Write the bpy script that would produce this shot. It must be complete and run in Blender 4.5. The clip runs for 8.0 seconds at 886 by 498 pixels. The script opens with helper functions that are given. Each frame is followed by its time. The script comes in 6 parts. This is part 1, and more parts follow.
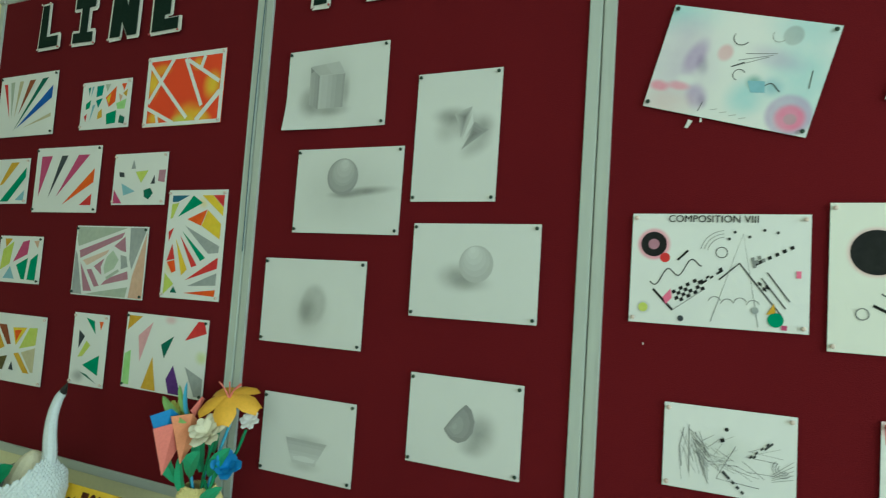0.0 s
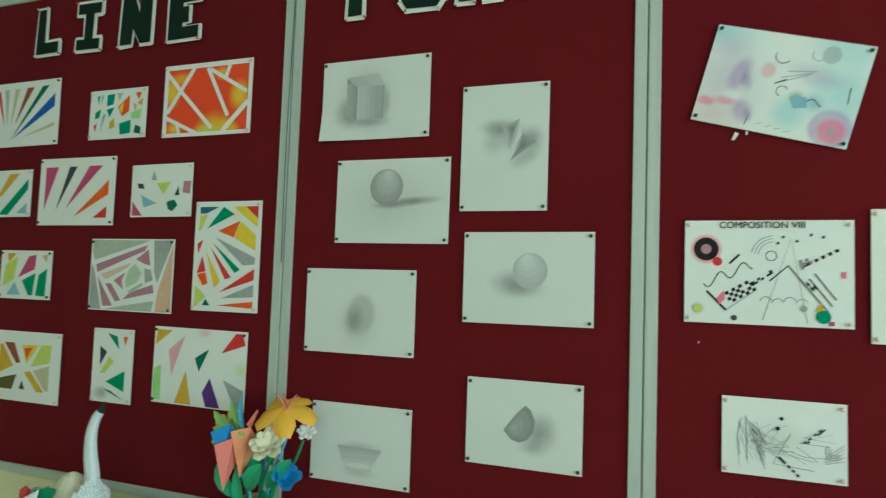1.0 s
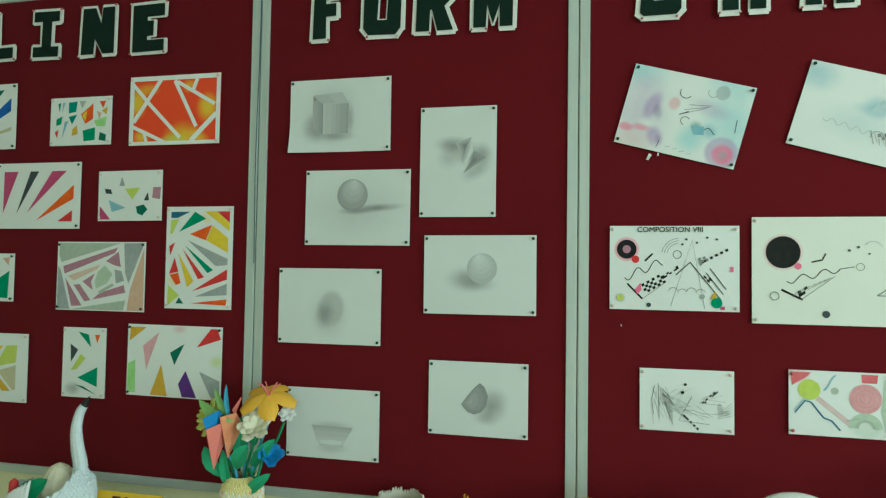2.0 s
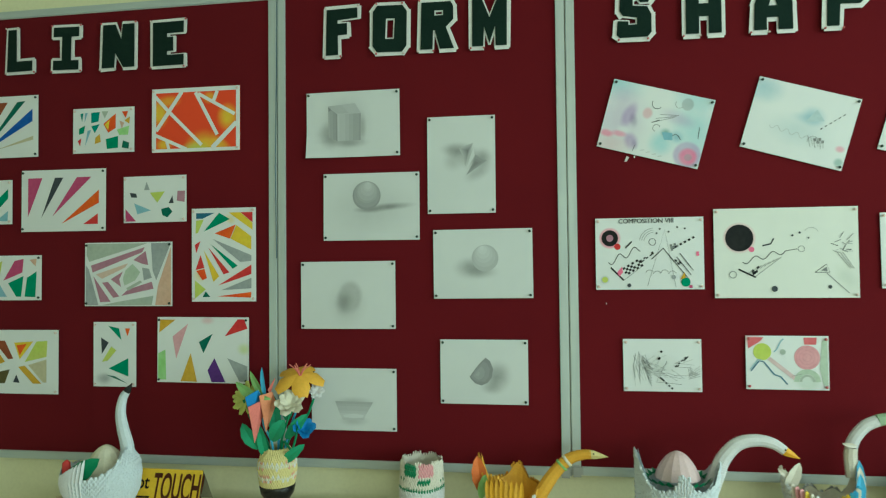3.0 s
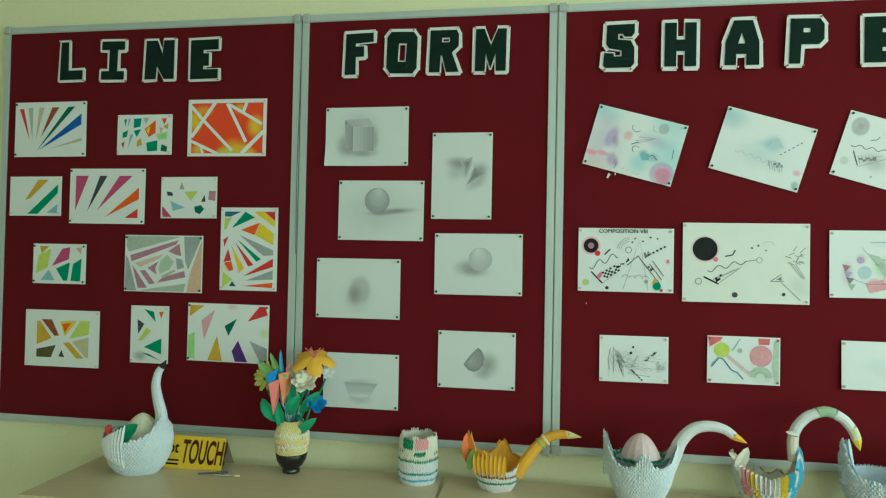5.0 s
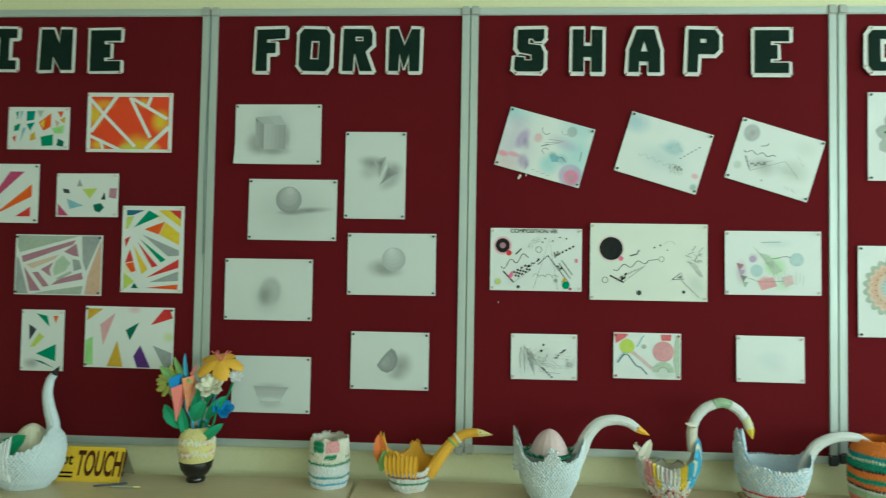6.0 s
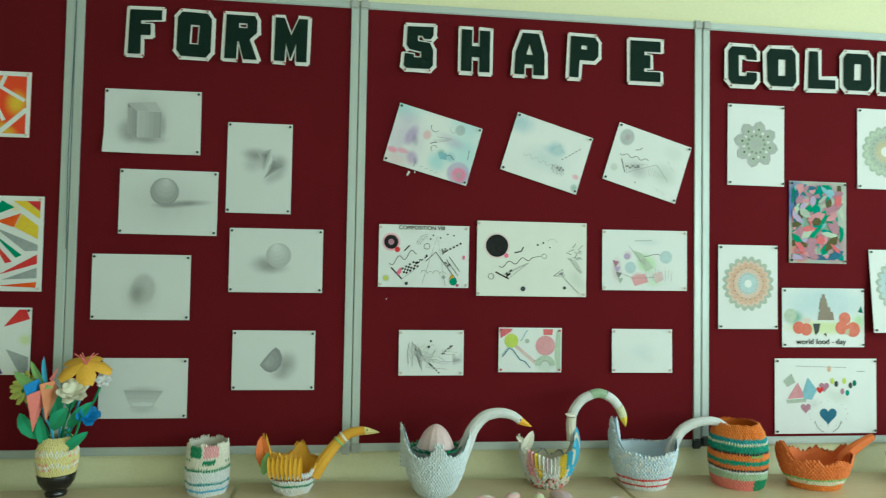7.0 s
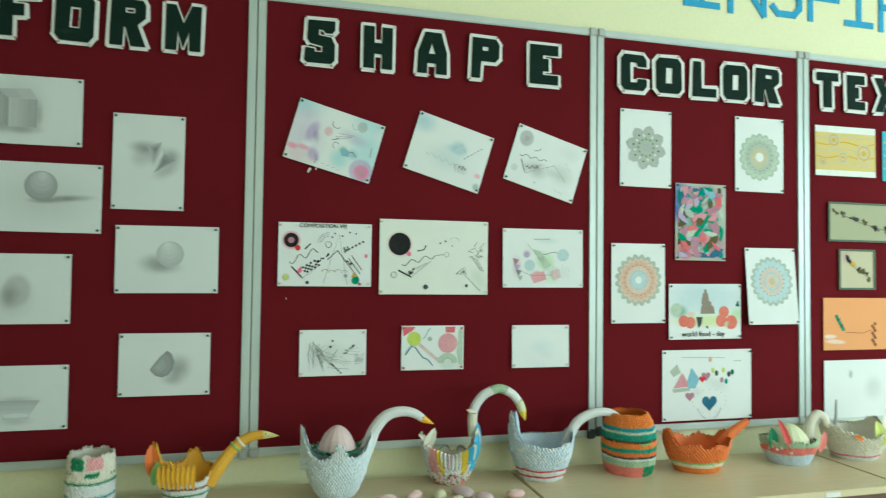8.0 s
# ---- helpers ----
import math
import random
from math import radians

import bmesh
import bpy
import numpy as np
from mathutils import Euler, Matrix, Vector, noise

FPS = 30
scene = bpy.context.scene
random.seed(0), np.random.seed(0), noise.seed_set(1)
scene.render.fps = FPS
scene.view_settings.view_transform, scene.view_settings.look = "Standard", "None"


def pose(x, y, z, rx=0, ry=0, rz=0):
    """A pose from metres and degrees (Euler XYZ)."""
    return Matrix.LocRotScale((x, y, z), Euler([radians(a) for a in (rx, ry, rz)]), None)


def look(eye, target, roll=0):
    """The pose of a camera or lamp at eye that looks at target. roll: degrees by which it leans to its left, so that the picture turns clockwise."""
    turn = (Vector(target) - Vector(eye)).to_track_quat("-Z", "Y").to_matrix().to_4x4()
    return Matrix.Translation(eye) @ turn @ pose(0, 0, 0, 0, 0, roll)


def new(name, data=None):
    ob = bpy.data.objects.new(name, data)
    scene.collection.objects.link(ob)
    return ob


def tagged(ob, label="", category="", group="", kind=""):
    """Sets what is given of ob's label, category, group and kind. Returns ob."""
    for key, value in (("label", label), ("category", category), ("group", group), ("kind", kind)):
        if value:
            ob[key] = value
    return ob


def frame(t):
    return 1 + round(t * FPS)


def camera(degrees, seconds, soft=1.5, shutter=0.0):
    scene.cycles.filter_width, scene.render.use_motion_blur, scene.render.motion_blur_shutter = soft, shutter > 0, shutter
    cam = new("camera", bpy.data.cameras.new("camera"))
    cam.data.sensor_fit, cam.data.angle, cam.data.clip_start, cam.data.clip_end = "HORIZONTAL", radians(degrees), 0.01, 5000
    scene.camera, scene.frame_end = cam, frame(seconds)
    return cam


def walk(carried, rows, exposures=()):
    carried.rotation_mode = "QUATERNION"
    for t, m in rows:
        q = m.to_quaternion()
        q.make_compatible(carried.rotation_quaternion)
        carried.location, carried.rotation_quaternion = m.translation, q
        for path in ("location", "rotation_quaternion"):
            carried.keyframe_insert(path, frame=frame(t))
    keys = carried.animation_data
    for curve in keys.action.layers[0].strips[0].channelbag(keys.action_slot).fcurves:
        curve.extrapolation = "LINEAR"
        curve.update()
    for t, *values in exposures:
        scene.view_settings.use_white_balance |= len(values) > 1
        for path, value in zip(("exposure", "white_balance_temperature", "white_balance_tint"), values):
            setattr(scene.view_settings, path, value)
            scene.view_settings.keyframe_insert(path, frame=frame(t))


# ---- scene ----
cam = camera(68.1, 8.0, soft=1.2, shutter=0.4)
PATH = [
    (0, (0.317, -1.306, 1.418), (-0.565, 0.483, 1.563), 3.9),
    (0.5, (0.19, -1.371, 1.434), (-0.642, 0.444, 1.536), 3.0),
    (1, (0.101, -1.454, 1.443), (-0.613, 0.411, 1.568), 2.0),
    (1.2, (0.095, -1.488, 1.442), (-0.525, 0.409, 1.575), 2.8),
    (2.3, (0.015, -1.802, 1.482), (-0.401, 0.153, 1.551), 0.1),
    (2.5, (-0.013, -1.855, 1.48), (-0.401, 0.105, 1.565), -0.2),
    (3, (-0.072, -1.98, 1.467), (-0.37, -0.003, 1.522), -0.6),
    (3.5, (-0.061, -2.076, 1.473), (-0.334, -0.096, 1.537), 1.1),
    (4, (-0.03, -2.178, 1.478), (-0.295, -0.197, 1.514), 1.7),
    (4.2, (-0.046, -2.212, 1.489), (-0.311, -0.23, 1.525), 1.4),
    (5.3, (0.009, -2.228, 1.47), (-0.322, -0.256, 1.514), 1.2),
    (5.5, (0.019, -2.221, 1.454), (-0.2585, -0.241, 1.509), 1.1),
    (6, (0.044, -2.214, 1.452), (-0.064, -0.218, 1.523), 1.0),
    (6.5, (0.055, -2.207, 1.44), (0.138, -0.211, 1.518), 1.1),
    (7, (0.057, -2.203, 1.446), (0.277, -0.216, 1.518), 1.0),
    (7.5, (0.06, -2.206, 1.451), (0.395, -0.235, 1.531), 0.7),
    (8, (0.076, -2.2, 1.451), (0.571, -0.264, 1.518), 0.7),
]
# ---- world, light ----
EXPOSURES = ((0.0, -0.215, 5900.0, -9.5), (3.0, -0.215, 5900.0, -11.5), (5.5, -0.215, 5900.0, -13.5), (7.0, -0.215, 5890.0, -9.5), (8.0, -0.215, 5870.0, -7.0))
walk(cam, [(t, look(eye, target, roll)) for t, eye, target, roll in PATH], EXPOSURES)

world = bpy.data.worlds.new("world")
world.use_nodes = True
scene.world = world
sky = world.node_tree.nodes.new("ShaderNodeTexSky")
sky.sky_type = "NISHITA"
sky.sun_disc = False
sky.sun_elevation = radians(45)
sky.sun_rotation = radians(200)
world.node_tree.links.new(sky.outputs[0], world.node_tree.nodes["Background"].inputs[0])
world.node_tree.nodes["Background"].inputs[1].default_value = 0.1

ROOM_W, ROOM_E, ROOM_S, ROOM_N, ROOM_H = -5.2, 4.6, -6.0, 0.02, 3.1


def window_light(name, m, sx, sy, watts, colour=(0.93, 0.98, 1.0)):
    """Daylight that enters by a window opening."""
    la = bpy.data.lights.new(name, "AREA")
    la.shape, la.size, la.size_y, la.energy, la.color = "RECTANGLE", sx, sy, watts, colour
    ob = new(name, la)
    ob.matrix_world = m
    return ob


EAST_WINDOWS = ((-1.9, -0.7), (-3.5, -2.3), (-5.1, -3.9))
SOUTH_WINDOWS = ((0.7, 2.15), (2.8, 4.25))
for (a, b), watts in zip(EAST_WINDOWS, (42, 72, 78)):
    window_light("window_light", look((ROOM_E - 0.02, (a + b) / 2, 1.75), (0, (a + b) / 2, 1.45)), 1.15, 1.45, watts, (0.82, 0.94, 1.0))
for a, b in SOUTH_WINDOWS:
    window_light("window_light", look(((a + b) / 2, ROOM_S + 0.02, 1.75), ((a + b) / 2, 0, 1.5)), 1.45, 1.45, 31, (1.0, 0.98, 0.93))


# ---- materials ----
def links(mat):
    nt = mat.node_tree
    return nt, nt.nodes["Principled BSDF"]


def node(nt, kind, **values):
    n = nt.nodes.new("ShaderNode" + kind)
    for key, value in values.items():
        n.inputs[key].default_value = value
    return n


def mix_colour(nt, fac, a, b, blend="MIX"):
    n = nt.nodes.new("ShaderNodeMixRGB")
    n.blend_type = blend
    for i, v in enumerate((fac, a, b)):
        if isinstance(v, (int, float)):
            n.inputs[i].default_value = v
        elif isinstance(v, tuple):
            n.inputs[i].default_value = (*v[:3], 1)
        else:
            nt.links.new(v, n.inputs[i])
    return n.outputs[0]


def ranged(nt, v, a, b, c, d, smooth=True):
    n = nt.nodes.new("ShaderNodeMapRange")
    n.interpolation_type = "SMOOTHSTEP" if smooth else "LINEAR"
    nt.links.new(v, n.inputs[0])
    for i, x in enumerate((a, b, c, d)):
        n.inputs[i + 1].default_value = x
    return n.outputs[0]


def noise_fac(nt, scale, detail=3.0, stretch=None, rough=0.55):
    tc = nt.nodes.new("ShaderNodeTexCoord")
    src = tc.outputs["Object"]
    if stretch:
        mp = nt.nodes.new("ShaderNodeMapping")
        mp.inputs["Scale"].default_value = stretch
        nt.links.new(src, mp.inputs[0])
        src = mp.outputs[0]
    n = node(nt, "TexNoise", Scale=scale, Detail=detail, Roughness=rough)
    nt.links.new(src, n.inputs["Vector"])
    return n.outputs[0]


def bump(nt, bsdf, height, strength, distance=0.002):
    b = node(nt, "Bump", Strength=strength, Distance=distance)
    nt.links.new(height, b.inputs["Height"])
    nt.links.new(b.outputs[0], bsdf.inputs["Normal"])


def surface(name, colour, other=None, rough=0.6, metal=0.0, coarse=3.0, fine=120.0, amount=0.5, relief=0.15, stretch=None, spec=0.4):
    """A base colour that wanders to another at a coarse and a fine scale, with a fine relief."""
    mat = bpy.data.materials.new(name)
    mat.use_nodes = True
    nt, bsdf = links(mat)
    other = other or tuple(c * 0.8 for c in colour)
    f1 = ranged(nt, noise_fac(nt, coarse, 3.0, stretch), 0.3, 0.7, 0.0, amount)
    f2 = noise_fac(nt, fine, 4.0, stretch)
    col = mix_colour(nt, f1, colour, other)
    col = mix_colour(nt, ranged(nt, f2, 0.35, 0.75, 0.0, amount * 0.7), col, tuple(c * 0.72 for c in colour))
    nt.links.new(col, bsdf.inputs["Base Color"])
    nt.links.new(ranged(nt, f2, 0.3, 0.7, max(rough - 0.07, 0.05), min(rough + 0.07, 1.0)), bsdf.inputs["Roughness"])
    bsdf.inputs["Metallic"].default_value = metal
    bsdf.inputs["Specular IOR Level"].default_value = spec
    if relief:
        bump(nt, bsdf, f2, relief)
    return mat


def felt():
    mat = surface("red_felt", (0.130, 0.0088, 0.0132), (0.103, 0.0068, 0.0110), rough=0.95, coarse=1.6, fine=420.0, amount=0.55, relief=0.35, spec=0.05)
    bsdf = mat.node_tree.nodes["Principled BSDF"]
    bsdf.inputs["Sheen Weight"].default_value = 0.05
    bsdf.inputs["Sheen Tint"].default_value = (0.9, 0.35, 0.35, 1)
    return mat


FELT = felt()
WALL = surface("cream_wall_paint", (0.81, 0.79, 0.51), (0.77, 0.75, 0.47), rough=0.6, coarse=0.9, fine=90.0, amount=0.22, relief=0.05)
WHITE_WALL = surface("white_ceiling_paint", (0.8, 0.79, 0.74), rough=0.85, coarse=1.0, fine=50.0, amount=0.3)
FLOOR = surface("pale_floor_tile", (0.58, 0.54, 0.46), (0.50, 0.46, 0.39), rough=0.45, coarse=2.0, fine=40.0)
ALU = surface("satin_aluminium", (0.54, 0.60, 0.57), (0.48, 0.54, 0.51), rough=0.42, metal=0.25, coarse=4.0, fine=60.0, amount=0.4, relief=0.05, stretch=(1, 1, 0.08), spec=0.5)
ALU_H = surface("satin_aluminium_rail", (0.54, 0.60, 0.57), (0.48, 0.54, 0.51), rough=0.42, metal=0.25, coarse=4.0, fine=60.0, amount=0.4, relief=0.05, stretch=(0.08, 1, 1), spec=0.5)
CAP = surface("grey_plastic_cap", (0.46, 0.48, 0.45), rough=0.5, coarse=20.0, amount=0.4, relief=0.03)
DARK_CAP = surface("dark_plastic_clip", (0.07, 0.08, 0.08), rough=0.5, coarse=20.0, amount=0.4, relief=0.05)
LAMINATE = surface("beech_laminate", (0.67, 0.56, 0.345), (0.61, 0.495, 0.295), rough=0.36, coarse=1.6, fine=22.0, amount=0.28, relief=0.03, stretch=(0.35, 7.0, 7.0), spec=0.5)
EDGE = surface("dark_table_edge", (0.16, 0.085, 0.05), rough=0.55, coarse=5.0, fine=60.0, stretch=(0.3, 4, 4))
STEEL = surface("grey_steel_leg", (0.22, 0.22, 0.21), rough=0.5, metal=0.6)
CARD = surface("white_card", (0.78, 0.78, 0.74), (0.72, 0.73, 0.69), rough=0.75, coarse=8.0, fine=150.0, amount=0.35, relief=0.06)
GREEN_CARD = surface("dark_green_card", (0.007, 0.021, 0.015), (0.010, 0.028, 0.02), spec=0.15, rough=0.85, coarse=9.0, fine=160.0, amount=0.5, relief=0.06)
PIN_DARK = surface("dark_pin_head", (0.02, 0.05, 0.035), rough=0.3, relief=0.0)
PIN_PALE = surface("pale_pin_head", (0.75, 0.62, 0.55), rough=0.3, relief=0.0)
PIN_RED = surface("red_pin_head", (0.55, 0.12, 0.12), rough=0.3, relief=0.0)
BLUE_CARD = surface("blue_card", (0.05, 0.33, 0.58), (0.06, 0.38, 0.62), rough=0.7, coarse=6.0, amount=0.4)
CABLE = surface("blue_cable_sheath", (0.03, 0.09, 0.14), rough=0.5, relief=0.0)

PAPERS = {
    "white": (0.78, 0.79, 0.78), "cream": (0.80, 0.76, 0.58), "ivory": (0.78, 0.74, 0.62), "pale_blue": (0.62, 0.72, 0.80), "orange": (0.82, 0.23, 0.03),
    "deep_orange": (0.80, 0.20, 0.045), "amber": (0.86, 0.45, 0.028), "yellow": (0.85, 0.62, 0.06), "red": (0.62, 0.05, 0.045), "pink": (0.80, 0.38, 0.40),
    "coral": (0.80, 0.22, 0.18), "green": (0.02, 0.24, 0.10), "light_green": (0.30, 0.55, 0.18), "teal": (0.03, 0.30, 0.32), "blue": (0.03, 0.24, 0.58),
    "sky": (0.10, 0.45, 0.70), "black": (0.018, 0.018, 0.018), "brown": (0.22, 0.09, 0.04), "grey": (0.42, 0.43, 0.42), "purple": (0.13, 0.045, 0.24),
    "lime": (0.62, 0.66, 0.16), "rose": (0.72, 0.54, 0.53), "cool_white": (0.70, 0.77, 0.80), "straw": (0.80, 0.70, 0.30), "sea_green": (0.02, 0.30, 0.20), "peach": (0.78, 0.40, 0.26), "pale_green": (0.42, 0.58, 0.38), "moss": (0.07, 0.11, 0.06), "slate": (0.10, 0.11, 0.16), "gold": (0.84, 0.46, 0.05), "leaf_green": (0.05, 0.38, 0.19), "apricot": (0.80, 0.30, 0.15), "shaded_yellow": (0.30, 0.29, 0.18), "blush": (0.78, 0.50, 0.47), "dusty_pink": (0.66, 0.5, 0.52), "pale_lime": (0.72, 0.72, 0.46),
}
FOLD = {k: surface("folded_" + k + "_paper", c, tuple(x * 0.86 for x in c), rough=0.62, coarse=14.0, fine=180.0, amount=0.45, relief=0.08) for k, c in PAPERS.items()}

PAINTS = {
    "tower_brown": ((0.27, 0.22, 0.17), (0.34, 0.29, 0.23)), "tomato": ((0.68, 0.17, 0.12), (0.72, 0.27, 0.19)), "bare_paper": ((0.77, 0.79, 0.77), (0.72, 0.74, 0.72)), "orange": ((0.78, 0.075, 0.012), (0.84, 0.24, 0.02)), "yellow": ((0.80, 0.62, 0.05), (0.78, 0.42, 0.03)), "red": ((0.62, 0.03, 0.04), (0.66, 0.10, 0.05)),
    "green": ((0.01, 0.26, 0.13), (0.02, 0.34, 0.20)), "dark_green": ((0.015, 0.13, 0.09), (0.01, 0.2, 0.12)), "lime": ((0.55, 0.66, 0.12), (0.62, 0.62, 0.2)),
    "light_green": ((0.35, 0.68, 0.22), (0.5, 0.74, 0.4)), "blue": ((0.015, 0.09, 0.42), (0.03, 0.16, 0.5)), "sky": ((0.24, 0.47, 0.56), (0.34, 0.55, 0.62)),
    "teal": ((0.01, 0.25, 0.20), (0.02, 0.36, 0.28)), "purple": ((0.09, 0.03, 0.20), (0.14, 0.05, 0.26)), "magenta": ((0.48, 0.06, 0.17), (0.56, 0.12, 0.24)),
    "pink": ((0.72, 0.38, 0.42), (0.76, 0.48, 0.5)), "hot_pink": ((0.80, 0.16, 0.30), (0.8, 0.3, 0.42)), "grey": ((0.34, 0.37, 0.37), (0.45, 0.48, 0.47)), "charcoal": ((0.05, 0.06, 0.07), (0.09, 0.1, 0.11)),
    "black": ((0.012, 0.014, 0.014), (0.03, 0.03, 0.03)), "ink": ((0.05, 0.055, 0.055), (0.10, 0.11, 0.11)), "pencil": ((0.22, 0.23, 0.22), (0.34, 0.35, 0.34)), "faint": ((0.42, 0.44, 0.42), (0.52, 0.54, 0.52)),
    "lilac": ((0.47, 0.37, 0.56), (0.54, 0.45, 0.62)), "aqua": ((0.40, 0.66, 0.68), (0.48, 0.7, 0.7)), "crayon_pink": ((0.70, 0.33, 0.36), (0.76, 0.44, 0.46)), "crayon_red": ((0.66, 0.13, 0.15), (0.7, 0.25, 0.26)), "mist": ((0.56, 0.58, 0.57), (0.62, 0.64, 0.62)), "wash_pink": ((0.68, 0.5, 0.5), (0.72, 0.58, 0.57)),
    "ochre": ((0.62, 0.36, 0.03), (0.68, 0.46, 0.08)), "brown": ((0.26, 0.07, 0.03), (0.34, 0.12, 0.05)), "olive": ((0.10, 0.09, 0.03), (0.15, 0.12, 0.05)), "peach": ((0.66, 0.42, 0.30), (0.7, 0.5, 0.38)),
    "pale_peach": ((0.70, 0.52, 0.42), (0.72, 0.58, 0.48)), "pale_green": ((0.48, 0.58, 0.45), (0.55, 0.63, 0.5)), "pale_sky": ((0.5, 0.62, 0.64), (0.56, 0.66, 0.66)), "ink_blue": ((0.03, 0.13, 0.22), (0.05, 0.2, 0.3)), "muted_pink": ((0.62, 0.27, 0.31), (0.68, 0.38, 0.4)), "mauve": ((0.42, 0.20, 0.27), (0.5, 0.28, 0.34)), "sage": ((0.42, 0.48, 0.40), (0.5, 0.55, 0.46)), "sand": ((0.55, 0.50, 0.32), (0.6, 0.56, 0.4)),
}
# graphite tones, from a breath of pencil to a dense layer
for k in range(13):
    c = 0.665 - 0.038 * k
    PAINTS["graphite_" + str(k)] = ((c * 0.975, c * 1.02, c), (c * 0.955, c, c * 0.98))
PAINT_MATS = {}


def paint(key):
    if key not in PAINT_MATS:
        a, b = PAINTS[key]
        soft = key.startswith("graphite") or key == "bare_paper"
        PAINT_MATS[key] = surface("paint_" + key, a, b, rough=0.8, coarse=16.0, fine=70.0, amount=0.1 if soft else 0.45, relief=0.03, spec=0.2)
    return PAINT_MATS[key]


def sheet_material(name, w, h, spots, base=(0.77, 0.79, 0.77), grain=0.12):
    """Drawing paper with soft smudges of pencil or watercolour. A spot: u, v, ru, rv (shares of w and h), turn, paint, strength, hard core."""
    mat = bpy.data.materials.new(name)
    mat.use_nodes = True
    nt, bsdf = links(mat)
    bsdf.inputs["Roughness"].default_value = 0.8
    bsdf.inputs["Specular IOR Level"].default_value = 0.2
    tc = nt.nodes.new("ShaderNodeTexCoord")
    smudge = noise_fac(nt, 26.0, 4.0)
    col = mix_colour(nt, ranged(nt, noise_fac(nt, 5.0), 0.3, 0.7, 0.0, 0.5), base, tuple(c * 0.93 for c in base))
    for u, v, ru, rv, turn, key, strength, core in spots:
        mp = nt.nodes.new("ShaderNodeMapping")
        mp.vector_type = "TEXTURE"
        mp.inputs["Location"].default_value = ((u - 0.5) * w, 0, (0.5 - v) * h)
        mp.inputs["Rotation"].default_value = (0, radians(turn), 0)
        mp.inputs["Scale"].default_value = (ru * w, 1.0, rv * h)
        nt.links.new(tc.outputs["Object"], mp.inputs[0])
        ln = nt.nodes.new("ShaderNodeVectorMath")
        ln.operation = "LENGTH"
        nt.links.new(mp.outputs[0], ln.inputs[0])
        f = ranged(nt, ln.outputs["Value"], core, 1.0, strength, 0.0)
        mul = nt.nodes.new("ShaderNodeMath")
        mul.operation = "MULTIPLY"
        nt.links.new(f, mul.inputs[0])
        nt.links.new(ranged(nt, smudge, 0.25, 0.7, 1.0 - 2 * grain, 1.0), mul.inputs[1])
        paints = base if key == "paper" else PAINTS[key][0]
        col = mix_colour(nt, mul.outputs[0], col, paints)
    nt.links.new(col, bsdf.inputs["Base Color"])
    bump(nt, bsdf, noise_fac(nt, 240.0), 0.06, 0.001)
    return mat


# ---- mesh helpers ----
class Geo:
    """Vertices and faces that grow into one mesh, with a paint for each face."""

    def __init__(self):
        self.v, self.f, self.m = [], [], []

    def add(self, verts, faces, slot=0):
        n = len(self.v)
        self.v += [tuple(p) for p in verts]
        self.f += [tuple(i + n for i in face) for face in faces]
        self.m += [slot] * len(faces)

    def box(self, x0, x1, y0, y1, z0, z1, slot=0, bev=0.0):
        if bev <= 0:
            p = [(x, y, z) for z in (z0, z1) for y in (y0, y1) for x in (x0, x1)]
            self.add(p, [(0, 2, 3, 1), (4, 5, 7, 6), (0, 1, 5, 4), (2, 6, 7, 3), (0, 4, 6, 2), (1, 3, 7, 5)], slot)
            return
        bm = bmesh.new()
        bmesh.ops.create_cube(bm, size=1, matrix=Matrix.Translation(((x0 + x1) / 2, (y0 + y1) / 2, (z0 + z1) / 2)) @ Matrix.Diagonal((x1 - x0, y1 - y0, z1 - z0, 1)))
        bmesh.ops.bevel(bm, geom=bm.edges[:], offset=bev, segments=2, affect="EDGES")
        bm.verts.index_update()
        self.add([v.co[:] for v in bm.verts], [tuple(v.index for v in f.verts) for f in bm.faces], slot)
        bm.free()

    def rings(self, rings, slot=0, closed=True, cap=(True, True)):
        n = len(rings[0])
        faces = []
        for j in range(len(rings) - 1):
            for i in range(n if closed else n - 1):
                k = (i + 1) % n
                faces.append((j * n + i, j * n + k, (j + 1) * n + k, (j + 1) * n + i))
        if cap[0]:
            faces.append(tuple(reversed(range(n))))
        if cap[1]:
            faces.append(tuple(range((len(rings) - 1) * n, len(rings) * n)))
        self.add([p for r in rings for p in r], faces, slot)

    def object(self, name, mats, parent=None, label="", smooth=False):
        me = bpy.data.meshes.new(name)
        me.from_pydata(self.v, [], self.f)
        for mt in mats if isinstance(mats, (list, tuple)) else [mats]:
            me.materials.append(mt)
        me.polygons.foreach_set("material_index", self.m)
        if smooth:
            me.polygons.foreach_set("use_smooth", [True] * len(me.polygons))
        me.update()
        ob = new(name, me)
        if parent:
            ob.parent = parent
        return tagged(ob, label)


def thing(name, place, label, category, group="", turn=(0, 0, 0)):
    ob = new(name)
    ob.empty_display_size = 0.05
    ob.matrix_world = pose(*place, *turn)
    return tagged(ob, label, category, group)


def offset_loop(loop, d):
    """A closed loop pushed outwards by d (loop runs counter-clockwise)."""
    out, n = [], len(loop)
    for i in range(n):
        (ax, ay), (bx, by), (cx, cy) = loop[i - 1], loop[i], loop[(i + 1) % n]
        l1, l2 = math.hypot(bx - ax, by - ay), math.hypot(cx - bx, cy - by)
        n1, n2 = ((by - ay) / l1, (ax - bx) / l1), ((cy - by) / l2, (bx - cx) / l2)
        k = d / max(1 + n1[0] * n2[0] + n1[1] * n2[1], 0.35)
        out.append((bx + (n1[0] + n2[0]) * k, by + (n1[1] + n2[1]) * k))
    return out


